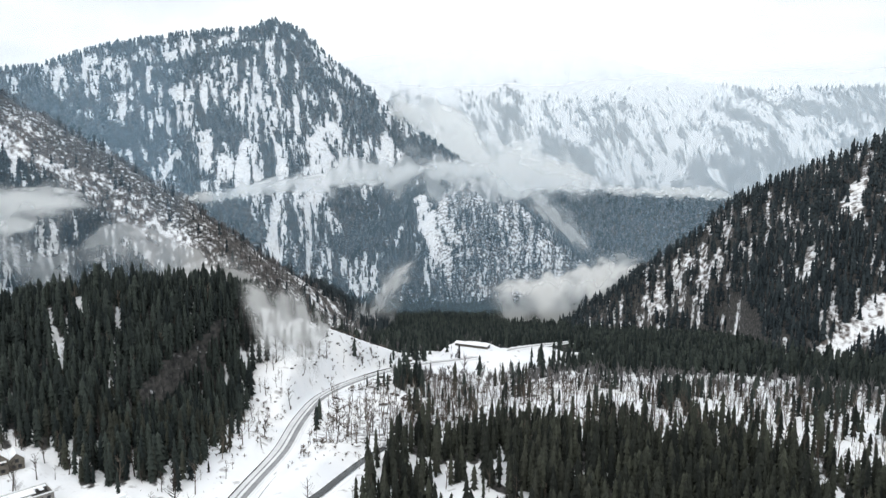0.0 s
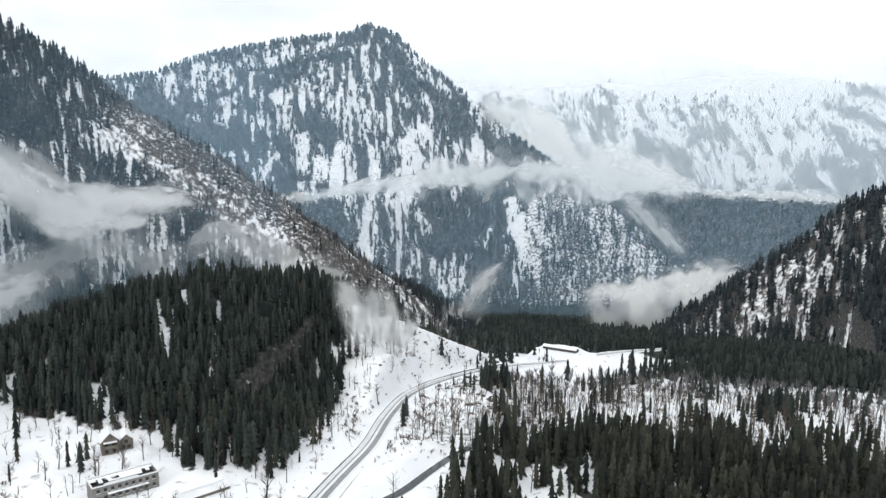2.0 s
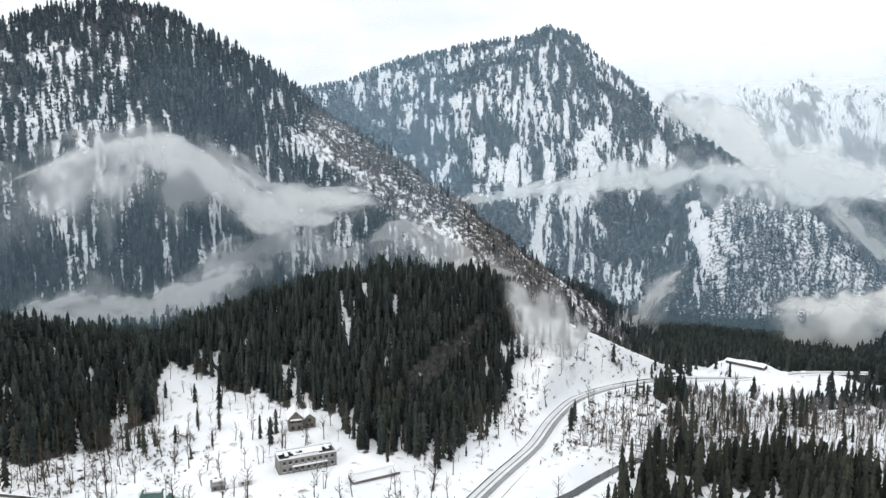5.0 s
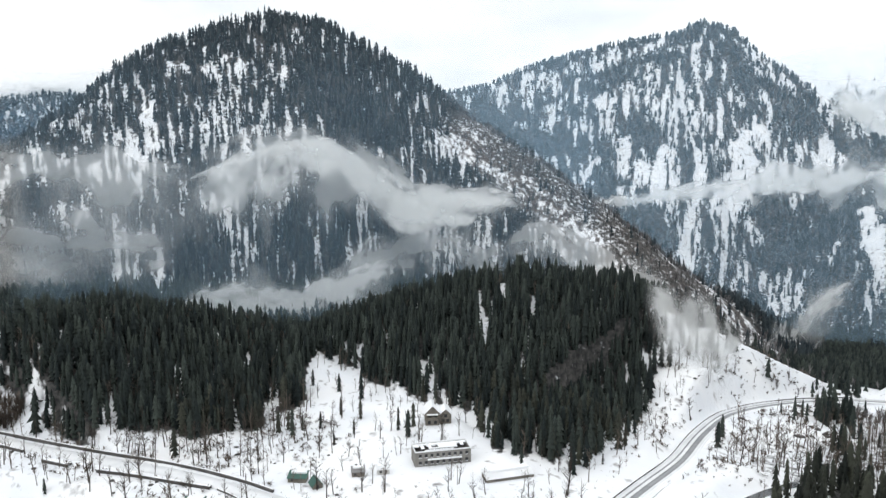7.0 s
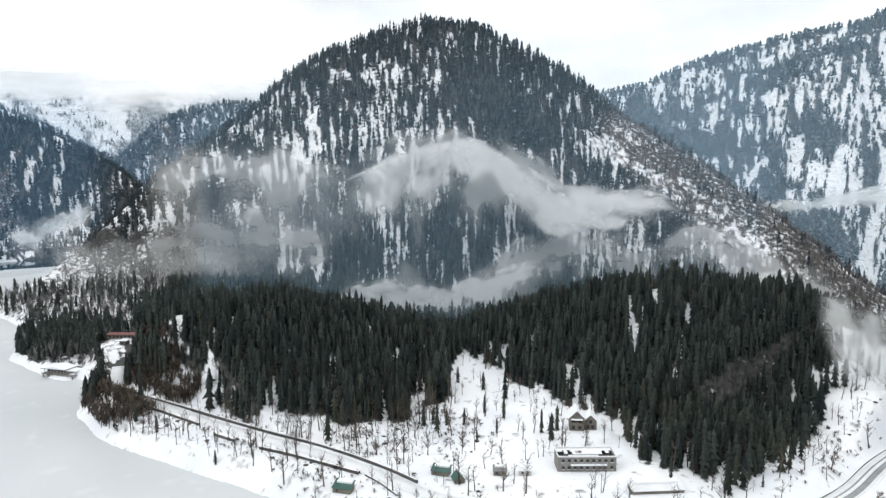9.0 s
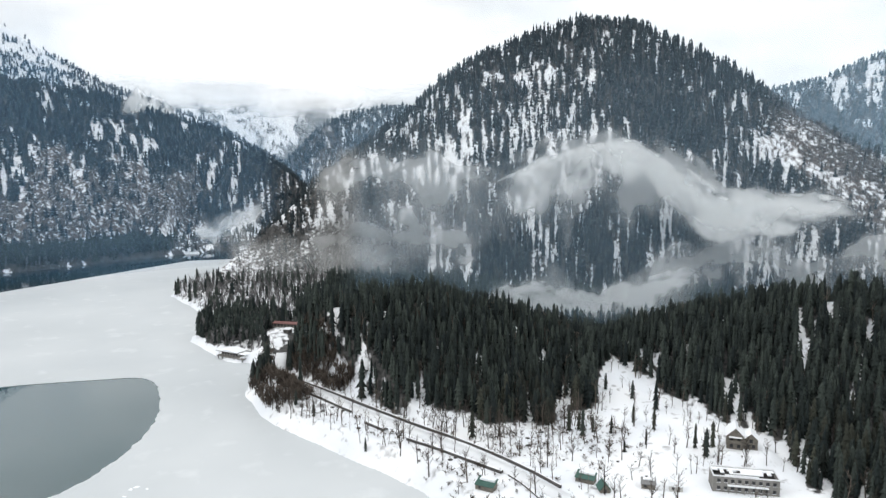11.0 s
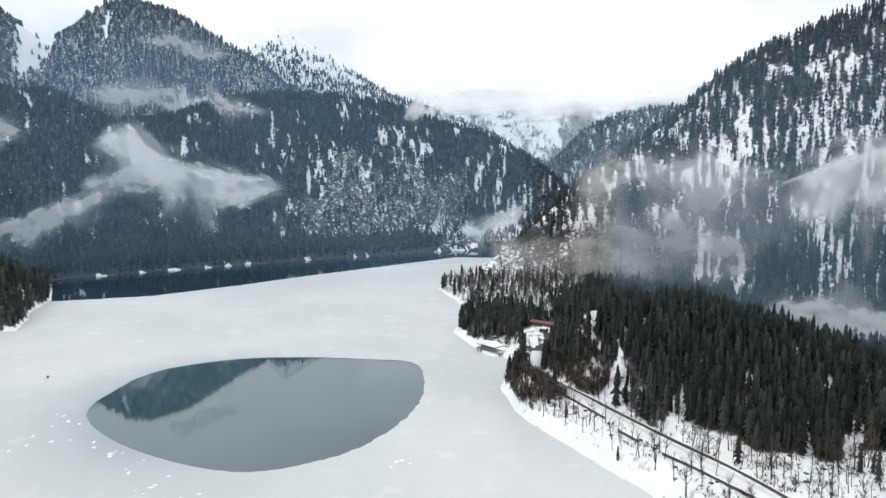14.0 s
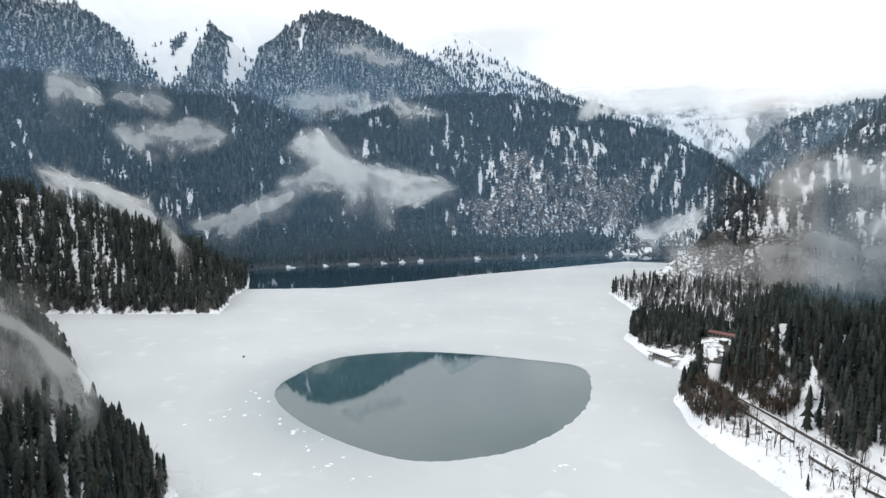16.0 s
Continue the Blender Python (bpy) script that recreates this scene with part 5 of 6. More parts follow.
FIRS, BARES = {}, {}
total = 0
for n, (r0, r1, gap, fir_shapes, bare_shapes, bare_gap) in enumerate(RINGS):
    for kind, space, shapes in (("fir", gap, fir_shapes), ("bare", bare_gap, bare_shapes)):
        if not shapes:
            continue
        x, y, g = candidates(r0, r1, space * 0.62, 100 + n * 2 + (kind == "bare"))
        keep = thinned(x, y, space)
        x, y = x[keep], y[keep]
        z, which, along, down, lg = land(x, y)
        fir, bare, rock = cover_of(x, y, z, which, along, down, lg)
        want = fir if kind == "fir" else bare
        # the far side of a mountain is left thin
        e = 6.0
        out = land(x * (1 + e / np.hypot(x, y)), y * (1 + e / np.hypot(x, y)))[0]
        away = (out - z) / e < -0.30
        want = np.where(away & (np.hypot(x, y) > 700), want * 0.12, want)
        want = np.where(sheltered(x, y, z), want * 0.25, want)
        m = (g.uniform(0, 1, len(x)) < want) & clear_of(x, y)
        pos = np.stack([x, y, z - 0.3], -1)[m]
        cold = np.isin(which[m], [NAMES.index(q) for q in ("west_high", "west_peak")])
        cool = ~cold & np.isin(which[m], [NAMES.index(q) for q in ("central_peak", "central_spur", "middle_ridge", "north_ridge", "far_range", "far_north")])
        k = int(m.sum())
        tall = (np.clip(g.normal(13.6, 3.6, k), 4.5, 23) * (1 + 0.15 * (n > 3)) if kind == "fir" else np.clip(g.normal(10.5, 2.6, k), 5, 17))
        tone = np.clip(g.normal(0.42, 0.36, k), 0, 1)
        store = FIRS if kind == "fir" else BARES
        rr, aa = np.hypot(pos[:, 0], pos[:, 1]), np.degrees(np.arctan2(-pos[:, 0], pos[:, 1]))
        # beyond 560 m these slopes take needles tinted with haze
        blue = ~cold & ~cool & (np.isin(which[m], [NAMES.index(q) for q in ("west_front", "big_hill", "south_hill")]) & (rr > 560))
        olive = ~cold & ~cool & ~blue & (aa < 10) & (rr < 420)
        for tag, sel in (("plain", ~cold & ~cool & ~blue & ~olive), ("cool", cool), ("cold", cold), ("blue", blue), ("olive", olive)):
            store[(n, tag)] = (pos[sel], tall[sel], g.uniform(0.92, 1.35, k)[sel], tone[sel], g.uniform(0, 6.28, k)[sel])

def fir_tree(shape, label):
    """One fir as a thing: a tapered trunk and its crown of boughs, one metre high, to be scaled."""
    o = new("fir_tree")
    o.empty_display_size = 0.3
    tagged(o, label, "tree", "single firs")
    bm = bmesh.new()
    bmesh.ops.create_cone(bm, cap_ends=True, segments=6, radius1=0.016, radius2=0.003, depth=0.97, matrix=Matrix.Translation((0, 0, 0.47)))
    part("trunk", bm, BARK, o)
    v, f = shape
    crown = mesh_object("crown", v, f, FIR_ONE, o)
    return o


def bare_tree(seed, label):
    o = new("bare_tree")
    o.empty_display_size = 0.3
    tagged(o, label, "tree", "single bare trees")
    v, f = bare_shape(random.Random(seed), 15, 5, 1.1)
    stem = f[:24]
    mesh_object("trunk", v[:24], stem, BARE_ONE, o)
    mesh_object("crown", v[24:], f[24:] - 24, BARE_ONE, o)
    return o


def one_material(name, dark, pale):
    m = Mat(name, 0.85, spec=0.12)
    tint = m.mix(m.random(), dark, pale)
    return m.color(m.mix(m.ramp(m.noise(0.9, 4), (0.3, 0.0), (0.75, 1.0)), m.mix(0.55, tint, (0.012, 0.014, 0.012)), tint)).m


FIR_ONE = one_material("single_fir_needles", (0.018, 0.022, 0.020), (0.075, 0.080, 0.062))
BARE_ONE = one_material("single_bare_wood", (0.05, 0.042, 0.036), (0.13, 0.11, 0.095))
MOULDS = [fir_tree(FIR_NEAR[k], "tall dark green fir tree standing in deep snow") for k in range(8)]
BARE_MOULDS = [bare_tree(40 + k, "leafless grey-brown tree standing in snow") for k in range(6)]
used = [set(), set()]


def stand(moulds, flags, k, x, y, z, tall, wide, turn):
    m = pose(x, y, z, 0, 0, turn) @ Matrix.Diagonal((tall * wide, tall * wide, tall, 1))
    o = moulds[k % len(moulds)]
    if k % len(moulds) not in flags:
        flags.add(k % len(moulds))
        o.matrix_basis = m
        return
    c = copy_thing(o, Matrix.Identity(4))
    c.matrix_basis = m


def single_out(store, keys, where, limit, moulds, flags, offset):
    """Takes the trees of a stretch of the plan out of the joined woods and sets them as single things."""
    n = offset
    for key in keys:
        if key not in store:
            continue
        pos, tall, wide, tone, turn = store[key]
        pick = np.nonzero(where(pos[:, 0], pos[:, 1]))[0][:limit]
        for i in pick:
            stand(moulds, flags, n, *pos[i], tall[i], wide[i], math.degrees(turn[i]))
            n += 1
        keep = np.ones(len(pos), bool)
        keep[pick] = False
        store[key] = tuple(a[keep] for a in store[key])
    return n


near_keys = [(0, "plain"), (0, "olive")]
count = single_out(FIRS, near_keys, lambda x, y: (x < -95) & (x > -300) & (y > 150) & (np.hypot(x, y) < 388), 170, MOULDS, used[0], 0)
count = single_out(FIRS, near_keys, lambda x, y: (x > -60) & (x < 60) & (y > 240) & (np.hypot(x, y) < 300), 130, MOULDS, used[0], count)
for x, y, tall in ((9, 497, 24), (15, 622, 15), (-21, 411, 17), (47, 525, 19), (41, 523, 16), (66, 529, 18), (-245, 272, 11), (-232, 273, 12), (-206, 272, 13), (-200, 277, 14), (-222, 256, 8), (-254, 242, 11), (-248, 246, 10), (-241, 252, 10),
                   (-106, 296, 6), (-112, 303, 7), (-131, 318, 10), (-106, 316, 6)):
    z = float(land(np.array([float(x)]), np.array([float(y)]))[0][0])
    stand(MOULDS, used[0], count, x, y, z - 0.2, tall, 1.0, 37 * count)
    count += 1
single_out(BARES, [(0, "plain"), (0, "olive")], lambda x, y: (x < -100) & (x > -330) & (y > 150) & (np.hypot(x, y) < 400), 170, BARE_MOULDS, used[1], 0)

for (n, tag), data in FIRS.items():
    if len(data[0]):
        mat = {"plain": FIR, "blue": FIR_HAZED, "olive": PINE, "cool": FIR_SNOWY_HAZED, "cold": FIR_FROST_HAZED}[tag]
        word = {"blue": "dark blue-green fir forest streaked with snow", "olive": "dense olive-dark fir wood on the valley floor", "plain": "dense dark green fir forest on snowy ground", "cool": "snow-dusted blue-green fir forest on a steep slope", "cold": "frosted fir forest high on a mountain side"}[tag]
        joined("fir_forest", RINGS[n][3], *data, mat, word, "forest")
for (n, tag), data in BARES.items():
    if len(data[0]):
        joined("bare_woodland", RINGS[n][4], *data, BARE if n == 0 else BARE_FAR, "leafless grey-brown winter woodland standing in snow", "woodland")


# low scrub and boulders on the open slopes
def scrub_patch(name, stretch, n, seed, shapes, lo, hi, material, label, category):
    g = np.random.default_rng(seed)
    x, y = g.uniform(*stretch[:2], n), g.uniform(*stretch[2:4], n)
    z, which, along, down, lg = land(x, y)
    ok = clear_of(x, y) & (lg > 3) & (fbm(x / 16, y / 16, seed, 2) > 0.42)
    k = int(ok.sum())
    joined(name, shapes, np.stack([x, y, z - 0.1], -1)[ok], g.uniform(lo, hi, k), g.uniform(0.9, 2.0, k), g.uniform(0, 1, k), g.uniform(0, 6.28, k), material, label, category)


def boulder_shape(rng):
    bm = bmesh.new()
    bmesh.ops.create_icosphere(bm, subdivisions=1, radius=0.6)
    for v in bm.verts:
        v.co *= rng.uniform(0.7, 1.15)
        v.co.z = v.co.z * 0.6 + 0.15
    v, f = np.array([q.co[:] for q in bm.verts]), np.array([[q.index for q in t.verts] for t in bm.faces])
    bm.free()
    return v, f


SCRUB = [brush_shape(rng, 9, 0.55, 0.06) for _ in range(6)]
ROCKS = [boulder_shape(rng) for _ in range(5)]
scrub_patch("scrub", (-400, -215, 150, 260), 1900, 61, SCRUB, 1.0, 3.0, BARE, "low dark scrub poking through snow above the road", "scrub")
scrub_patch("bare_thicket", (-462, -372, 112, 170), 1500, 67, BARE_MID + BARE_NEAR[:2], 5.0, 10.5, BARE, "dense leafless lakeside thicket above the ice", "thicket")
scrub_patch("scrub", (-215, -95, 150, 300), 260, 62, SCRUB, 0.6, 2.0, BARE, "low dark scrub poking through snow by the buildings", "scrub")
scrub_patch("scrub", (-140, -40, 300, 600), 1500, 63, SCRUB, 0.8, 3.6, BARE, "low dark scrub on the snowy slope by the road", "scrub")
scrub_patch("scrub", (-75, 120, 335, 560), 900, 64, SCRUB, 1.0, 4.5, BARE, "low dark scrub among bare trees in the glade", "scrub")
scrub_patch("boulders", (-130, -20, 380, 620), 300, 65, ROCKS, 0.8, 2.6, STONE, "dark boulders lying in snow beside the road", "boulders")
scrub_patch("boulders", (-400, -100, 140, 260), 160, 66, ROCKS, 0.5, 1.6, STONE, "dark stones lying in snow near the lake", "boulders")


# ---- mist ----
def mist_material(name, tint, scale, ragged, stretch=(1, 1, 1), through=0.3, thin=0.18):
    """Sheet material standing in for mist and air haze: its tint scatters light both ways, the rest goes straight
    through.
    """
    m = bpy.data.materials.new(name)
    m.use_nodes = True
    n, l = m.node_tree.nodes, m.node_tree.links
    n.clear()
    out = n.new("ShaderNodeOutputMaterial")
    clear, front, back = n.new("ShaderNodeBsdfTransparent"), n.new("ShaderNodeBsdfDiffuse"), n.new("ShaderNodeBsdfTranslucent")
    front.inputs["Color"].default_value = back.inputs["Color"].default_value = (*tint, 1)
    both, veil = n.new("ShaderNodeMixShader"), n.new("ShaderNodeMixShader")
    l.new(front.outputs[0], both.inputs[1])
    l.new(back.outputs[0], both.inputs[2])
    both.inputs[0].default_value = through
    geo, squash = n.new("ShaderNodeNewGeometry"), n.new("ShaderNodeMapping")
    squash.inputs["Scale"].default_value = stretch
    l.new(geo.outputs["Position"], squash.inputs[0])
    tex = n.new("ShaderNodeTexNoise")
    tex.inputs["Scale"].default_value, tex.inputs["Detail"].default_value, tex.inputs["Roughness"].default_value = scale, 6.0, 0.6
    tex.inputs["Distortion"].default_value = 0.5
    l.new(squash.outputs[0], tex.inputs["Vector"])
    fade, cap = n.new("ShaderNodeAttribute"), n.new("ShaderNodeAttribute")
    fade.attribute_name, cap.attribute_name = "veil_amount", "veil_most"
    rag = n.new("ShaderNodeMapRange")
    for k, v in ((1, 0.5 - 0.5 / ragged), (2, 0.5 + 0.5 / ragged), (3, thin), (4, 1.25)):
        rag.inputs[k].default_value = v
    l.new(tex.outputs["Fac"], rag.inputs[0])
    both_ = n.new("ShaderNodeMath")
    both_.operation = "MULTIPLY"
    l.new(rag.outputs[0], both_.inputs[0])
    l.new(fade.outputs["Fac"], both_.inputs[1])
    ramp = n.new("ShaderNodeMapRange")
    ramp.interpolation_type = "SMOOTHERSTEP"
    for k, v in ((1, -0.05), (2, 1.05), (3, 0.0), (4, 1.0)):
        ramp.inputs[k].default_value = v
    l.new(both_.outputs[0], ramp.inputs[0])
    times = n.new("ShaderNodeMath")
    times.operation = "MULTIPLY"
    l.new(ramp.outputs[0], times.inputs[0])
    l.new(cap.outputs["Fac"], times.inputs[1])
    l.new(times.outputs[0], veil.inputs[0])
    l.new(clear.outputs[0], veil.inputs[1])
    l.new(both.outputs[0], veil.inputs[2])
    l.new(veil.outputs[0], out.inputs["Surface"])
    return m


MIST = mist_material("drifting_mist", (0.93, 0.945, 0.94), 0.02, 1.6, (1, 1, 1.3), 0.4, 0.55)
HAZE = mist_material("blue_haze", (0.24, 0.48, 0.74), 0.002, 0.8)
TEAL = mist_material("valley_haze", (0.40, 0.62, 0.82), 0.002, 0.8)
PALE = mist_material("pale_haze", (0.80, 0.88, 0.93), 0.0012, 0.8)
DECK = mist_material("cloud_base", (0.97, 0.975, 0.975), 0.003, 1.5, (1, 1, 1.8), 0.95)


def sheet(name, grid, density, most, material, label, category):
    """A soft sheet from a grid of places and a grid of densities."""
    grid = np.asarray(grid, float)
    a, b = grid.shape[:2]
    i, j = np.meshgrid(np.arange(a - 1), np.arange(b - 1), indexing="ij")
    quads = np.stack([i * b + j, (i + 1) * b + j, (i + 1) * b + j + 1, i * b + j + 1], -1).reshape(-1, 4)
    ob = smooth(mesh_object(name, grid.reshape(-1, 3), quads, material))
    set_attribute(ob, "veil_amount", np.asarray(density).ravel())
    set_attribute(ob, "veil_most", np.full(a * b, most))
    return tagged(ob, label, category, kind="stuff")


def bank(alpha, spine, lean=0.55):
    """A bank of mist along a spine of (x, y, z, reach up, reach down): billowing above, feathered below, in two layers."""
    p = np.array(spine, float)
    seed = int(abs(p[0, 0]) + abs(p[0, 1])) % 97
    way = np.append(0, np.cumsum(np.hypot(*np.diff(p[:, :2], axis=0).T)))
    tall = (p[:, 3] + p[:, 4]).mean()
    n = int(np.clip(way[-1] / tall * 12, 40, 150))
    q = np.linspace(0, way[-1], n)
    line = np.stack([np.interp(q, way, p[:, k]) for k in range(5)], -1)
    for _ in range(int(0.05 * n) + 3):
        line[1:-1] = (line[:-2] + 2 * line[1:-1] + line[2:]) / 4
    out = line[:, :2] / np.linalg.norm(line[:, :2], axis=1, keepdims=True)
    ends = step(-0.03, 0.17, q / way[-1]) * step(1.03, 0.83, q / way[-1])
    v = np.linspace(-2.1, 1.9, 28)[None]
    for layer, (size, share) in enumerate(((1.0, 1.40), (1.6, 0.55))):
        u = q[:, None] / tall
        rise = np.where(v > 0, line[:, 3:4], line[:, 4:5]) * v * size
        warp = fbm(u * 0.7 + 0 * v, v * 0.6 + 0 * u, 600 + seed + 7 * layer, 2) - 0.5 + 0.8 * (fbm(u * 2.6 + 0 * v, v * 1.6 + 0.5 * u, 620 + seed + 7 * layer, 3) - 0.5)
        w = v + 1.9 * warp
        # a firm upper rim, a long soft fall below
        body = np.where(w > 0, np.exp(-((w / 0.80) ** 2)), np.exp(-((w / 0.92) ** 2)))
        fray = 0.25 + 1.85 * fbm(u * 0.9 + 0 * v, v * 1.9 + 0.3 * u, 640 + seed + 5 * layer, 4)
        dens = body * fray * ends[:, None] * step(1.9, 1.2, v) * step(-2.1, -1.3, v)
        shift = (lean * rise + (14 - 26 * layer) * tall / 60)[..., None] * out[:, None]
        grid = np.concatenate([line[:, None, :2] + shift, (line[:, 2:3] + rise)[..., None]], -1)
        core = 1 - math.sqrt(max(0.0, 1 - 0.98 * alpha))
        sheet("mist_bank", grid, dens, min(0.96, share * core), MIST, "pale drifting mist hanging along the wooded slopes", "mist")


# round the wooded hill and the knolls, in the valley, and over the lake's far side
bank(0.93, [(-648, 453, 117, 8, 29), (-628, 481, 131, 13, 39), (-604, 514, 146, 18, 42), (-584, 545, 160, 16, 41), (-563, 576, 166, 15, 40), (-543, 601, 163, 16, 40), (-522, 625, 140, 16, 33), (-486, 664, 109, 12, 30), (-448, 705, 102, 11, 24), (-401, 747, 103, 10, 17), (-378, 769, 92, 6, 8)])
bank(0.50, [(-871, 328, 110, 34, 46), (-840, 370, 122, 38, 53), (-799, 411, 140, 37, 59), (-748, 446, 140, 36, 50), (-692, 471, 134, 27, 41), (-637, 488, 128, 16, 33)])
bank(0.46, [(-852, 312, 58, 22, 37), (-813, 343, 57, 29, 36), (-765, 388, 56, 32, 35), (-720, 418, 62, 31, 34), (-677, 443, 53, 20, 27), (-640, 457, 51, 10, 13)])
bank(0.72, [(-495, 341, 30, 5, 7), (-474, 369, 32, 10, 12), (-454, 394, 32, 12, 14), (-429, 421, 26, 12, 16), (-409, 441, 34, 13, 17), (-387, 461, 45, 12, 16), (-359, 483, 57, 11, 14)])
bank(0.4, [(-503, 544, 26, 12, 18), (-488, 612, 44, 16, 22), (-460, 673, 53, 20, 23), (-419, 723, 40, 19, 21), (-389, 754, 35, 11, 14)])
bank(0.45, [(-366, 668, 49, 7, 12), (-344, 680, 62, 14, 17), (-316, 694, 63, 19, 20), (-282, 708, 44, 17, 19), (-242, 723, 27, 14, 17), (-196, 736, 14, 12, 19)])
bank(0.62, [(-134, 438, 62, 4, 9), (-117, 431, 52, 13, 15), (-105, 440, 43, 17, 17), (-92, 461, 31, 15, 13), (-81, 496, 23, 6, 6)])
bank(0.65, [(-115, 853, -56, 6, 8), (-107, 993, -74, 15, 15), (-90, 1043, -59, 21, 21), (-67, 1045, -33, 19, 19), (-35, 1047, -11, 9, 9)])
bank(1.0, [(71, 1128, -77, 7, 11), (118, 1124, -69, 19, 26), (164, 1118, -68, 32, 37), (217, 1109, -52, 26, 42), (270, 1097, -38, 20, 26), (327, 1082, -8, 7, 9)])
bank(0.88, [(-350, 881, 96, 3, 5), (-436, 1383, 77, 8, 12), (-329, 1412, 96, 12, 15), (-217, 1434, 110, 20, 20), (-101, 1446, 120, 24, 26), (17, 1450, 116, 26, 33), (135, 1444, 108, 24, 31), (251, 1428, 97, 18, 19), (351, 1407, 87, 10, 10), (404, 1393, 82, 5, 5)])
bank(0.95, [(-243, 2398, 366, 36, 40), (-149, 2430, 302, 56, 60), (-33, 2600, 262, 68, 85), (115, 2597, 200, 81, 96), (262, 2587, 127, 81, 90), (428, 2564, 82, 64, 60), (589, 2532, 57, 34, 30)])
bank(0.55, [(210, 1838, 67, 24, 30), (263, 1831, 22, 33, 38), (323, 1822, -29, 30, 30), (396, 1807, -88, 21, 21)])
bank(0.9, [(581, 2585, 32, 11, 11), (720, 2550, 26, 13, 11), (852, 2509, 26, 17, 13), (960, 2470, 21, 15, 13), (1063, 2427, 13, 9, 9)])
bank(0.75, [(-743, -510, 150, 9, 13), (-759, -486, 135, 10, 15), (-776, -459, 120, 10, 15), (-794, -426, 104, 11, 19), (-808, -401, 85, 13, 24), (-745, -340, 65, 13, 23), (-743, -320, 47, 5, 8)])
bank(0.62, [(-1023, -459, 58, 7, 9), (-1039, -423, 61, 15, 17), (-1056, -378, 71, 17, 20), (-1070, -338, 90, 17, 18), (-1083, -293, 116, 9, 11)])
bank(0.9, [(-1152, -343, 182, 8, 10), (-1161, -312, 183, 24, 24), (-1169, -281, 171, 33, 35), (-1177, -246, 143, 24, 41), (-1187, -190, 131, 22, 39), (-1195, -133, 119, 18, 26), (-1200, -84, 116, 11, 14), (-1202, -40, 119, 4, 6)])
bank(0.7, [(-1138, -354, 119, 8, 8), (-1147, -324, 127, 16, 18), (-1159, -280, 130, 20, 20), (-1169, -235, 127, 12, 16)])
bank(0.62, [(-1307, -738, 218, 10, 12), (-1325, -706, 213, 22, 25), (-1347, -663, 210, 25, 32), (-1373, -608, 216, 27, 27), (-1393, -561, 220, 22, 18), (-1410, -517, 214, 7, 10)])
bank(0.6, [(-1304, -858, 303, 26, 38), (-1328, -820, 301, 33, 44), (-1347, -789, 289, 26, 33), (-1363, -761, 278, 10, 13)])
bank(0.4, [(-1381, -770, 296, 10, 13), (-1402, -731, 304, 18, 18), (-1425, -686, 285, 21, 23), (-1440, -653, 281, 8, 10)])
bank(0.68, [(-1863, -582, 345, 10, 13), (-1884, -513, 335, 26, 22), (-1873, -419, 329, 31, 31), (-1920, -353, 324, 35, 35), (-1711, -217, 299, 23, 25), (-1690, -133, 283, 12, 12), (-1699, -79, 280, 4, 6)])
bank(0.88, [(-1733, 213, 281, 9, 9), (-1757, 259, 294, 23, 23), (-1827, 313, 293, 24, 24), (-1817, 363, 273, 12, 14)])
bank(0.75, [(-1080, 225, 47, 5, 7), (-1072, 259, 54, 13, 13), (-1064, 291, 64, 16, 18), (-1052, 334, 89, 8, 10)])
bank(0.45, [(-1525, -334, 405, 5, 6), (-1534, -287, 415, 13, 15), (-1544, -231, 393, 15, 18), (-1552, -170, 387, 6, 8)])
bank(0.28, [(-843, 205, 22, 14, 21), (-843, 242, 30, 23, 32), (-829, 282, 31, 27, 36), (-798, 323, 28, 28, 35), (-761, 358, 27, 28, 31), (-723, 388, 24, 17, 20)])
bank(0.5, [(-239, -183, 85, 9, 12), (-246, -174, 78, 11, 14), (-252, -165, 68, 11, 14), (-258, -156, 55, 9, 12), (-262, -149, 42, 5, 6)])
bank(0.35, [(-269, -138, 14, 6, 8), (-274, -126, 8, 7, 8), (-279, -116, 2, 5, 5)])


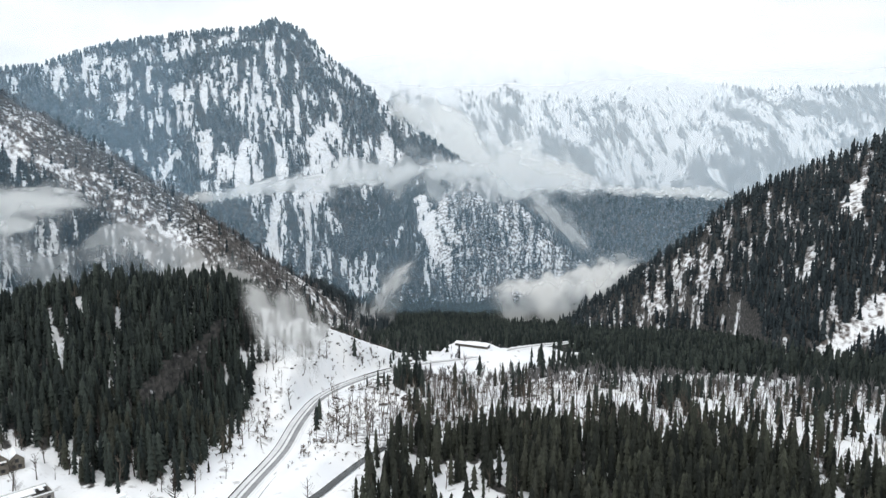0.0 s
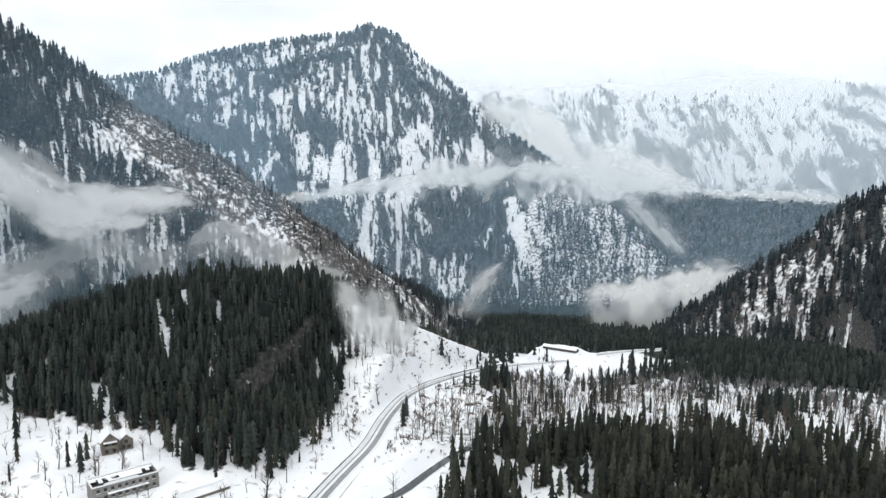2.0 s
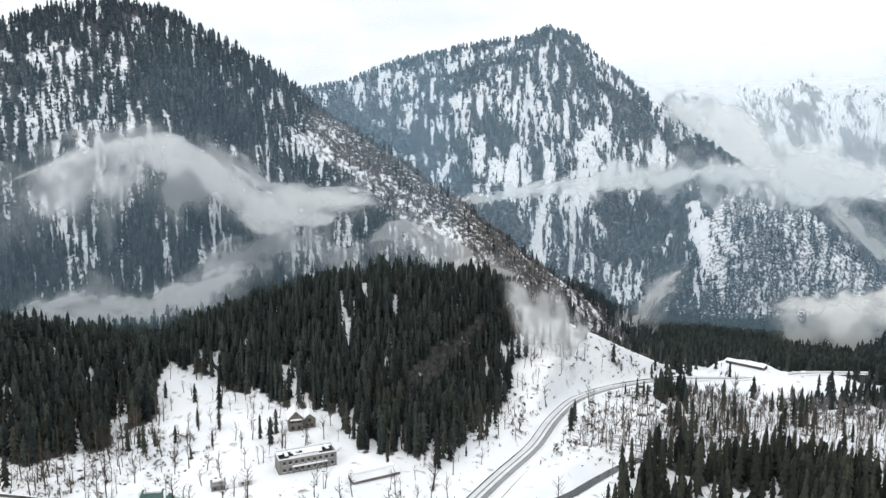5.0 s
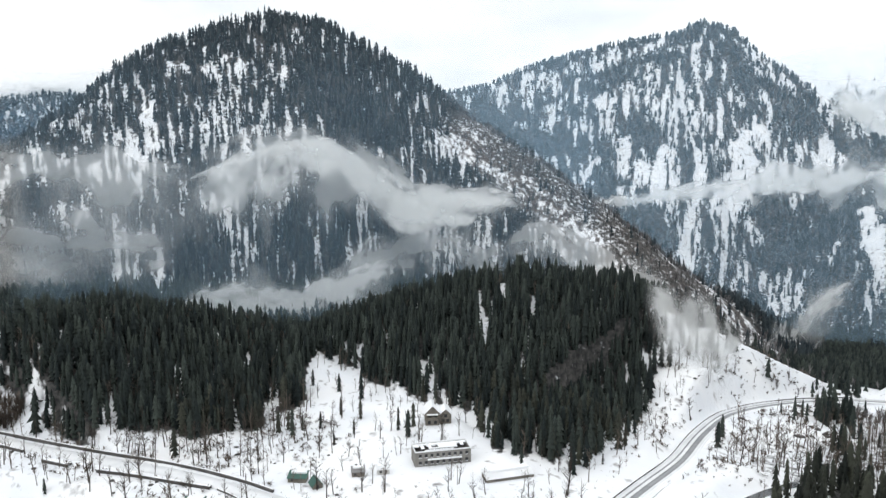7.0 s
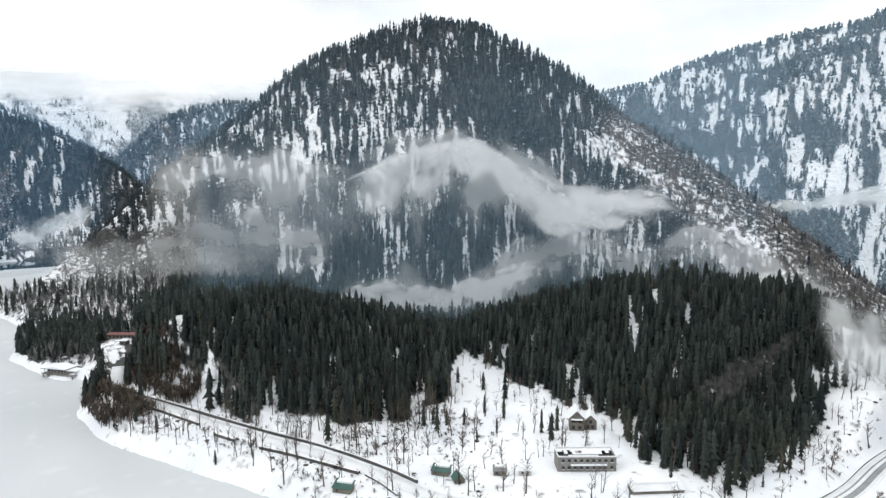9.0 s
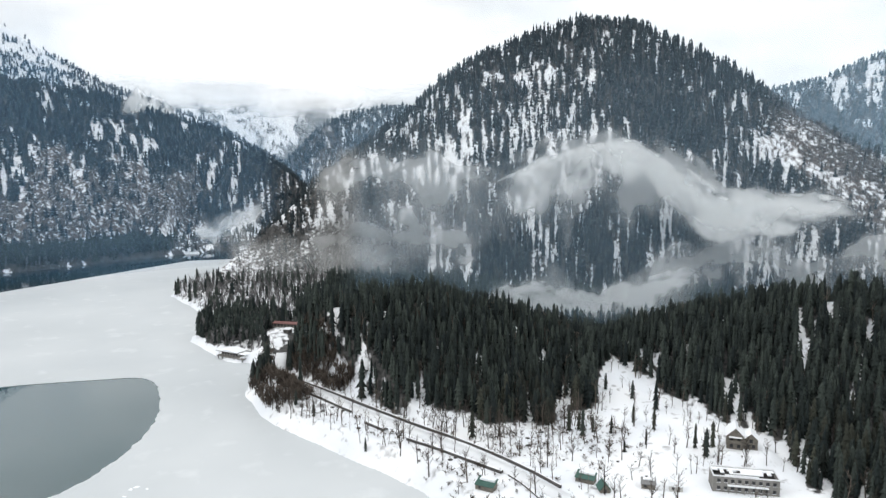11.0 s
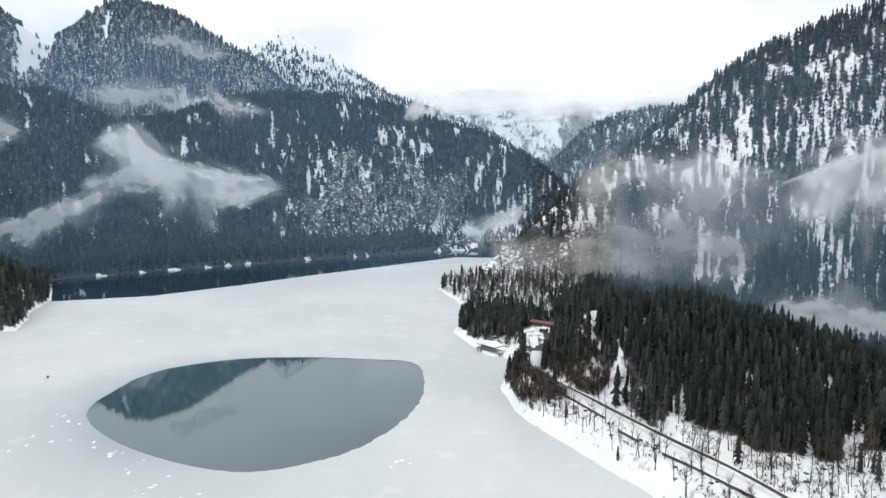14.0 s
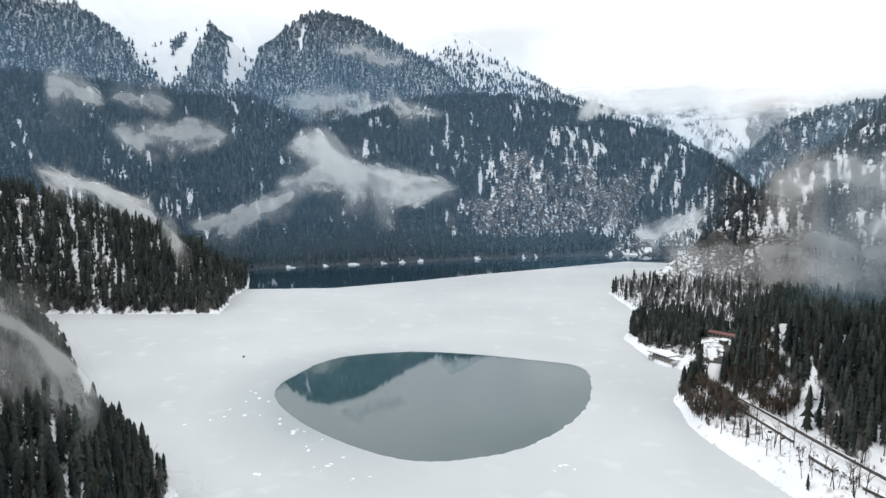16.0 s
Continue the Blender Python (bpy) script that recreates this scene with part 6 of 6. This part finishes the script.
def curtain(name, bearings, r, low, high, profile, material, label, lean=0.0):
    """A tall tinted sheet that stands in for far haze and cloud; profile gives its density from low to high."""
    az = np.radians(np.linspace(*bearings, 40))
    zs = np.linspace(low, high, 24)
    rr = np.interp(np.linspace(0, 1, 40), np.linspace(0, 1, len(r)), r)
    x, y = -np.sin(az) * rr, np.cos(az) * rr
    back = 1 + lean * (zs - low)[None] / rr[:, None]
    grid = np.stack([x[:, None] * back, y[:, None] * back, np.repeat(zs[None], 40, 0)], -1)
    most = max(profile[1])
    d = np.interp(np.linspace(0, 1, 24), *profile) / most * 1.1
    side = step(0, 0.06, np.linspace(0, 1, 40)) * step(1, 0.94, np.linspace(0, 1, 40))
    return sheet(name, grid, side[:, None] * d[None], most, material, label, "haze")


# the blueing and paling of distance is put into the tints of these sheets
HAZY = "thin blue winter haze hanging in the valley"
curtain("haze_veil", (-40, 60), (1230, 1230, 1260, 1300, 1300), -160, 600, ((0, 0.3, 0.8, 1), (0.27, 0.25, 0.20, 0.0)), TEAL, HAZY)
curtain("haze_veil", (69, 150), (1130, 1010, 1000, 1010, 1020), 0, 460, ((0, 0.12, 0.6, 1), (0.12, 0.20, 0.16, 0.0)), HAZE, HAZY)
curtain("haze_veil", (-40, 30), (2990, 2990, 2990, 2990), -240, 640, ((0, 0.3, 0.7, 1), (0.46, 0.52, 0.54, 0.0)), PALE, "pale haze before the far mountain range")
curtain("haze_veil", (19, 67), (530, 540, 560, 560, 600), 20, 330, ((0, 0.25, 0.6, 1), (0.17, 0.17, 0.13, 0.0)), TEAL, "thin blue haze before the wooded hill")
curtain("haze_veil", (57, 84), (2060, 2040, 2040), 0, 400, ((0, 0.3, 0.7, 1), (0.28, 0.26, 0.16, 0.0)), HAZE, HAZY)
curtain("haze_veil", (84, 150), (1930, 1930, 1930), 40, 640, ((0, 0.3, 0.7, 1), (0.22, 0.22, 0.16, 0.0)), HAZE, "blue haze before the high mountains")
curtain("haze_veil", (55, 92), (3080, 3080, 3080), 0, 520, ((0, 0.3, 0.7, 1), (0.26, 0.28, 0.20, 0.0)), PALE, "pale haze before the far mountain range")
LOW = "low white cloud hiding the mountain tops"
curtain("cloud_base", (50, 88), (3250, 3250, 3250), 290, 700, ((0, 0.3, 0.55, 0.7, 1), (0.0, 0.45, 1.0, 0.8, 0.0)), DECK, LOW, 2.2)
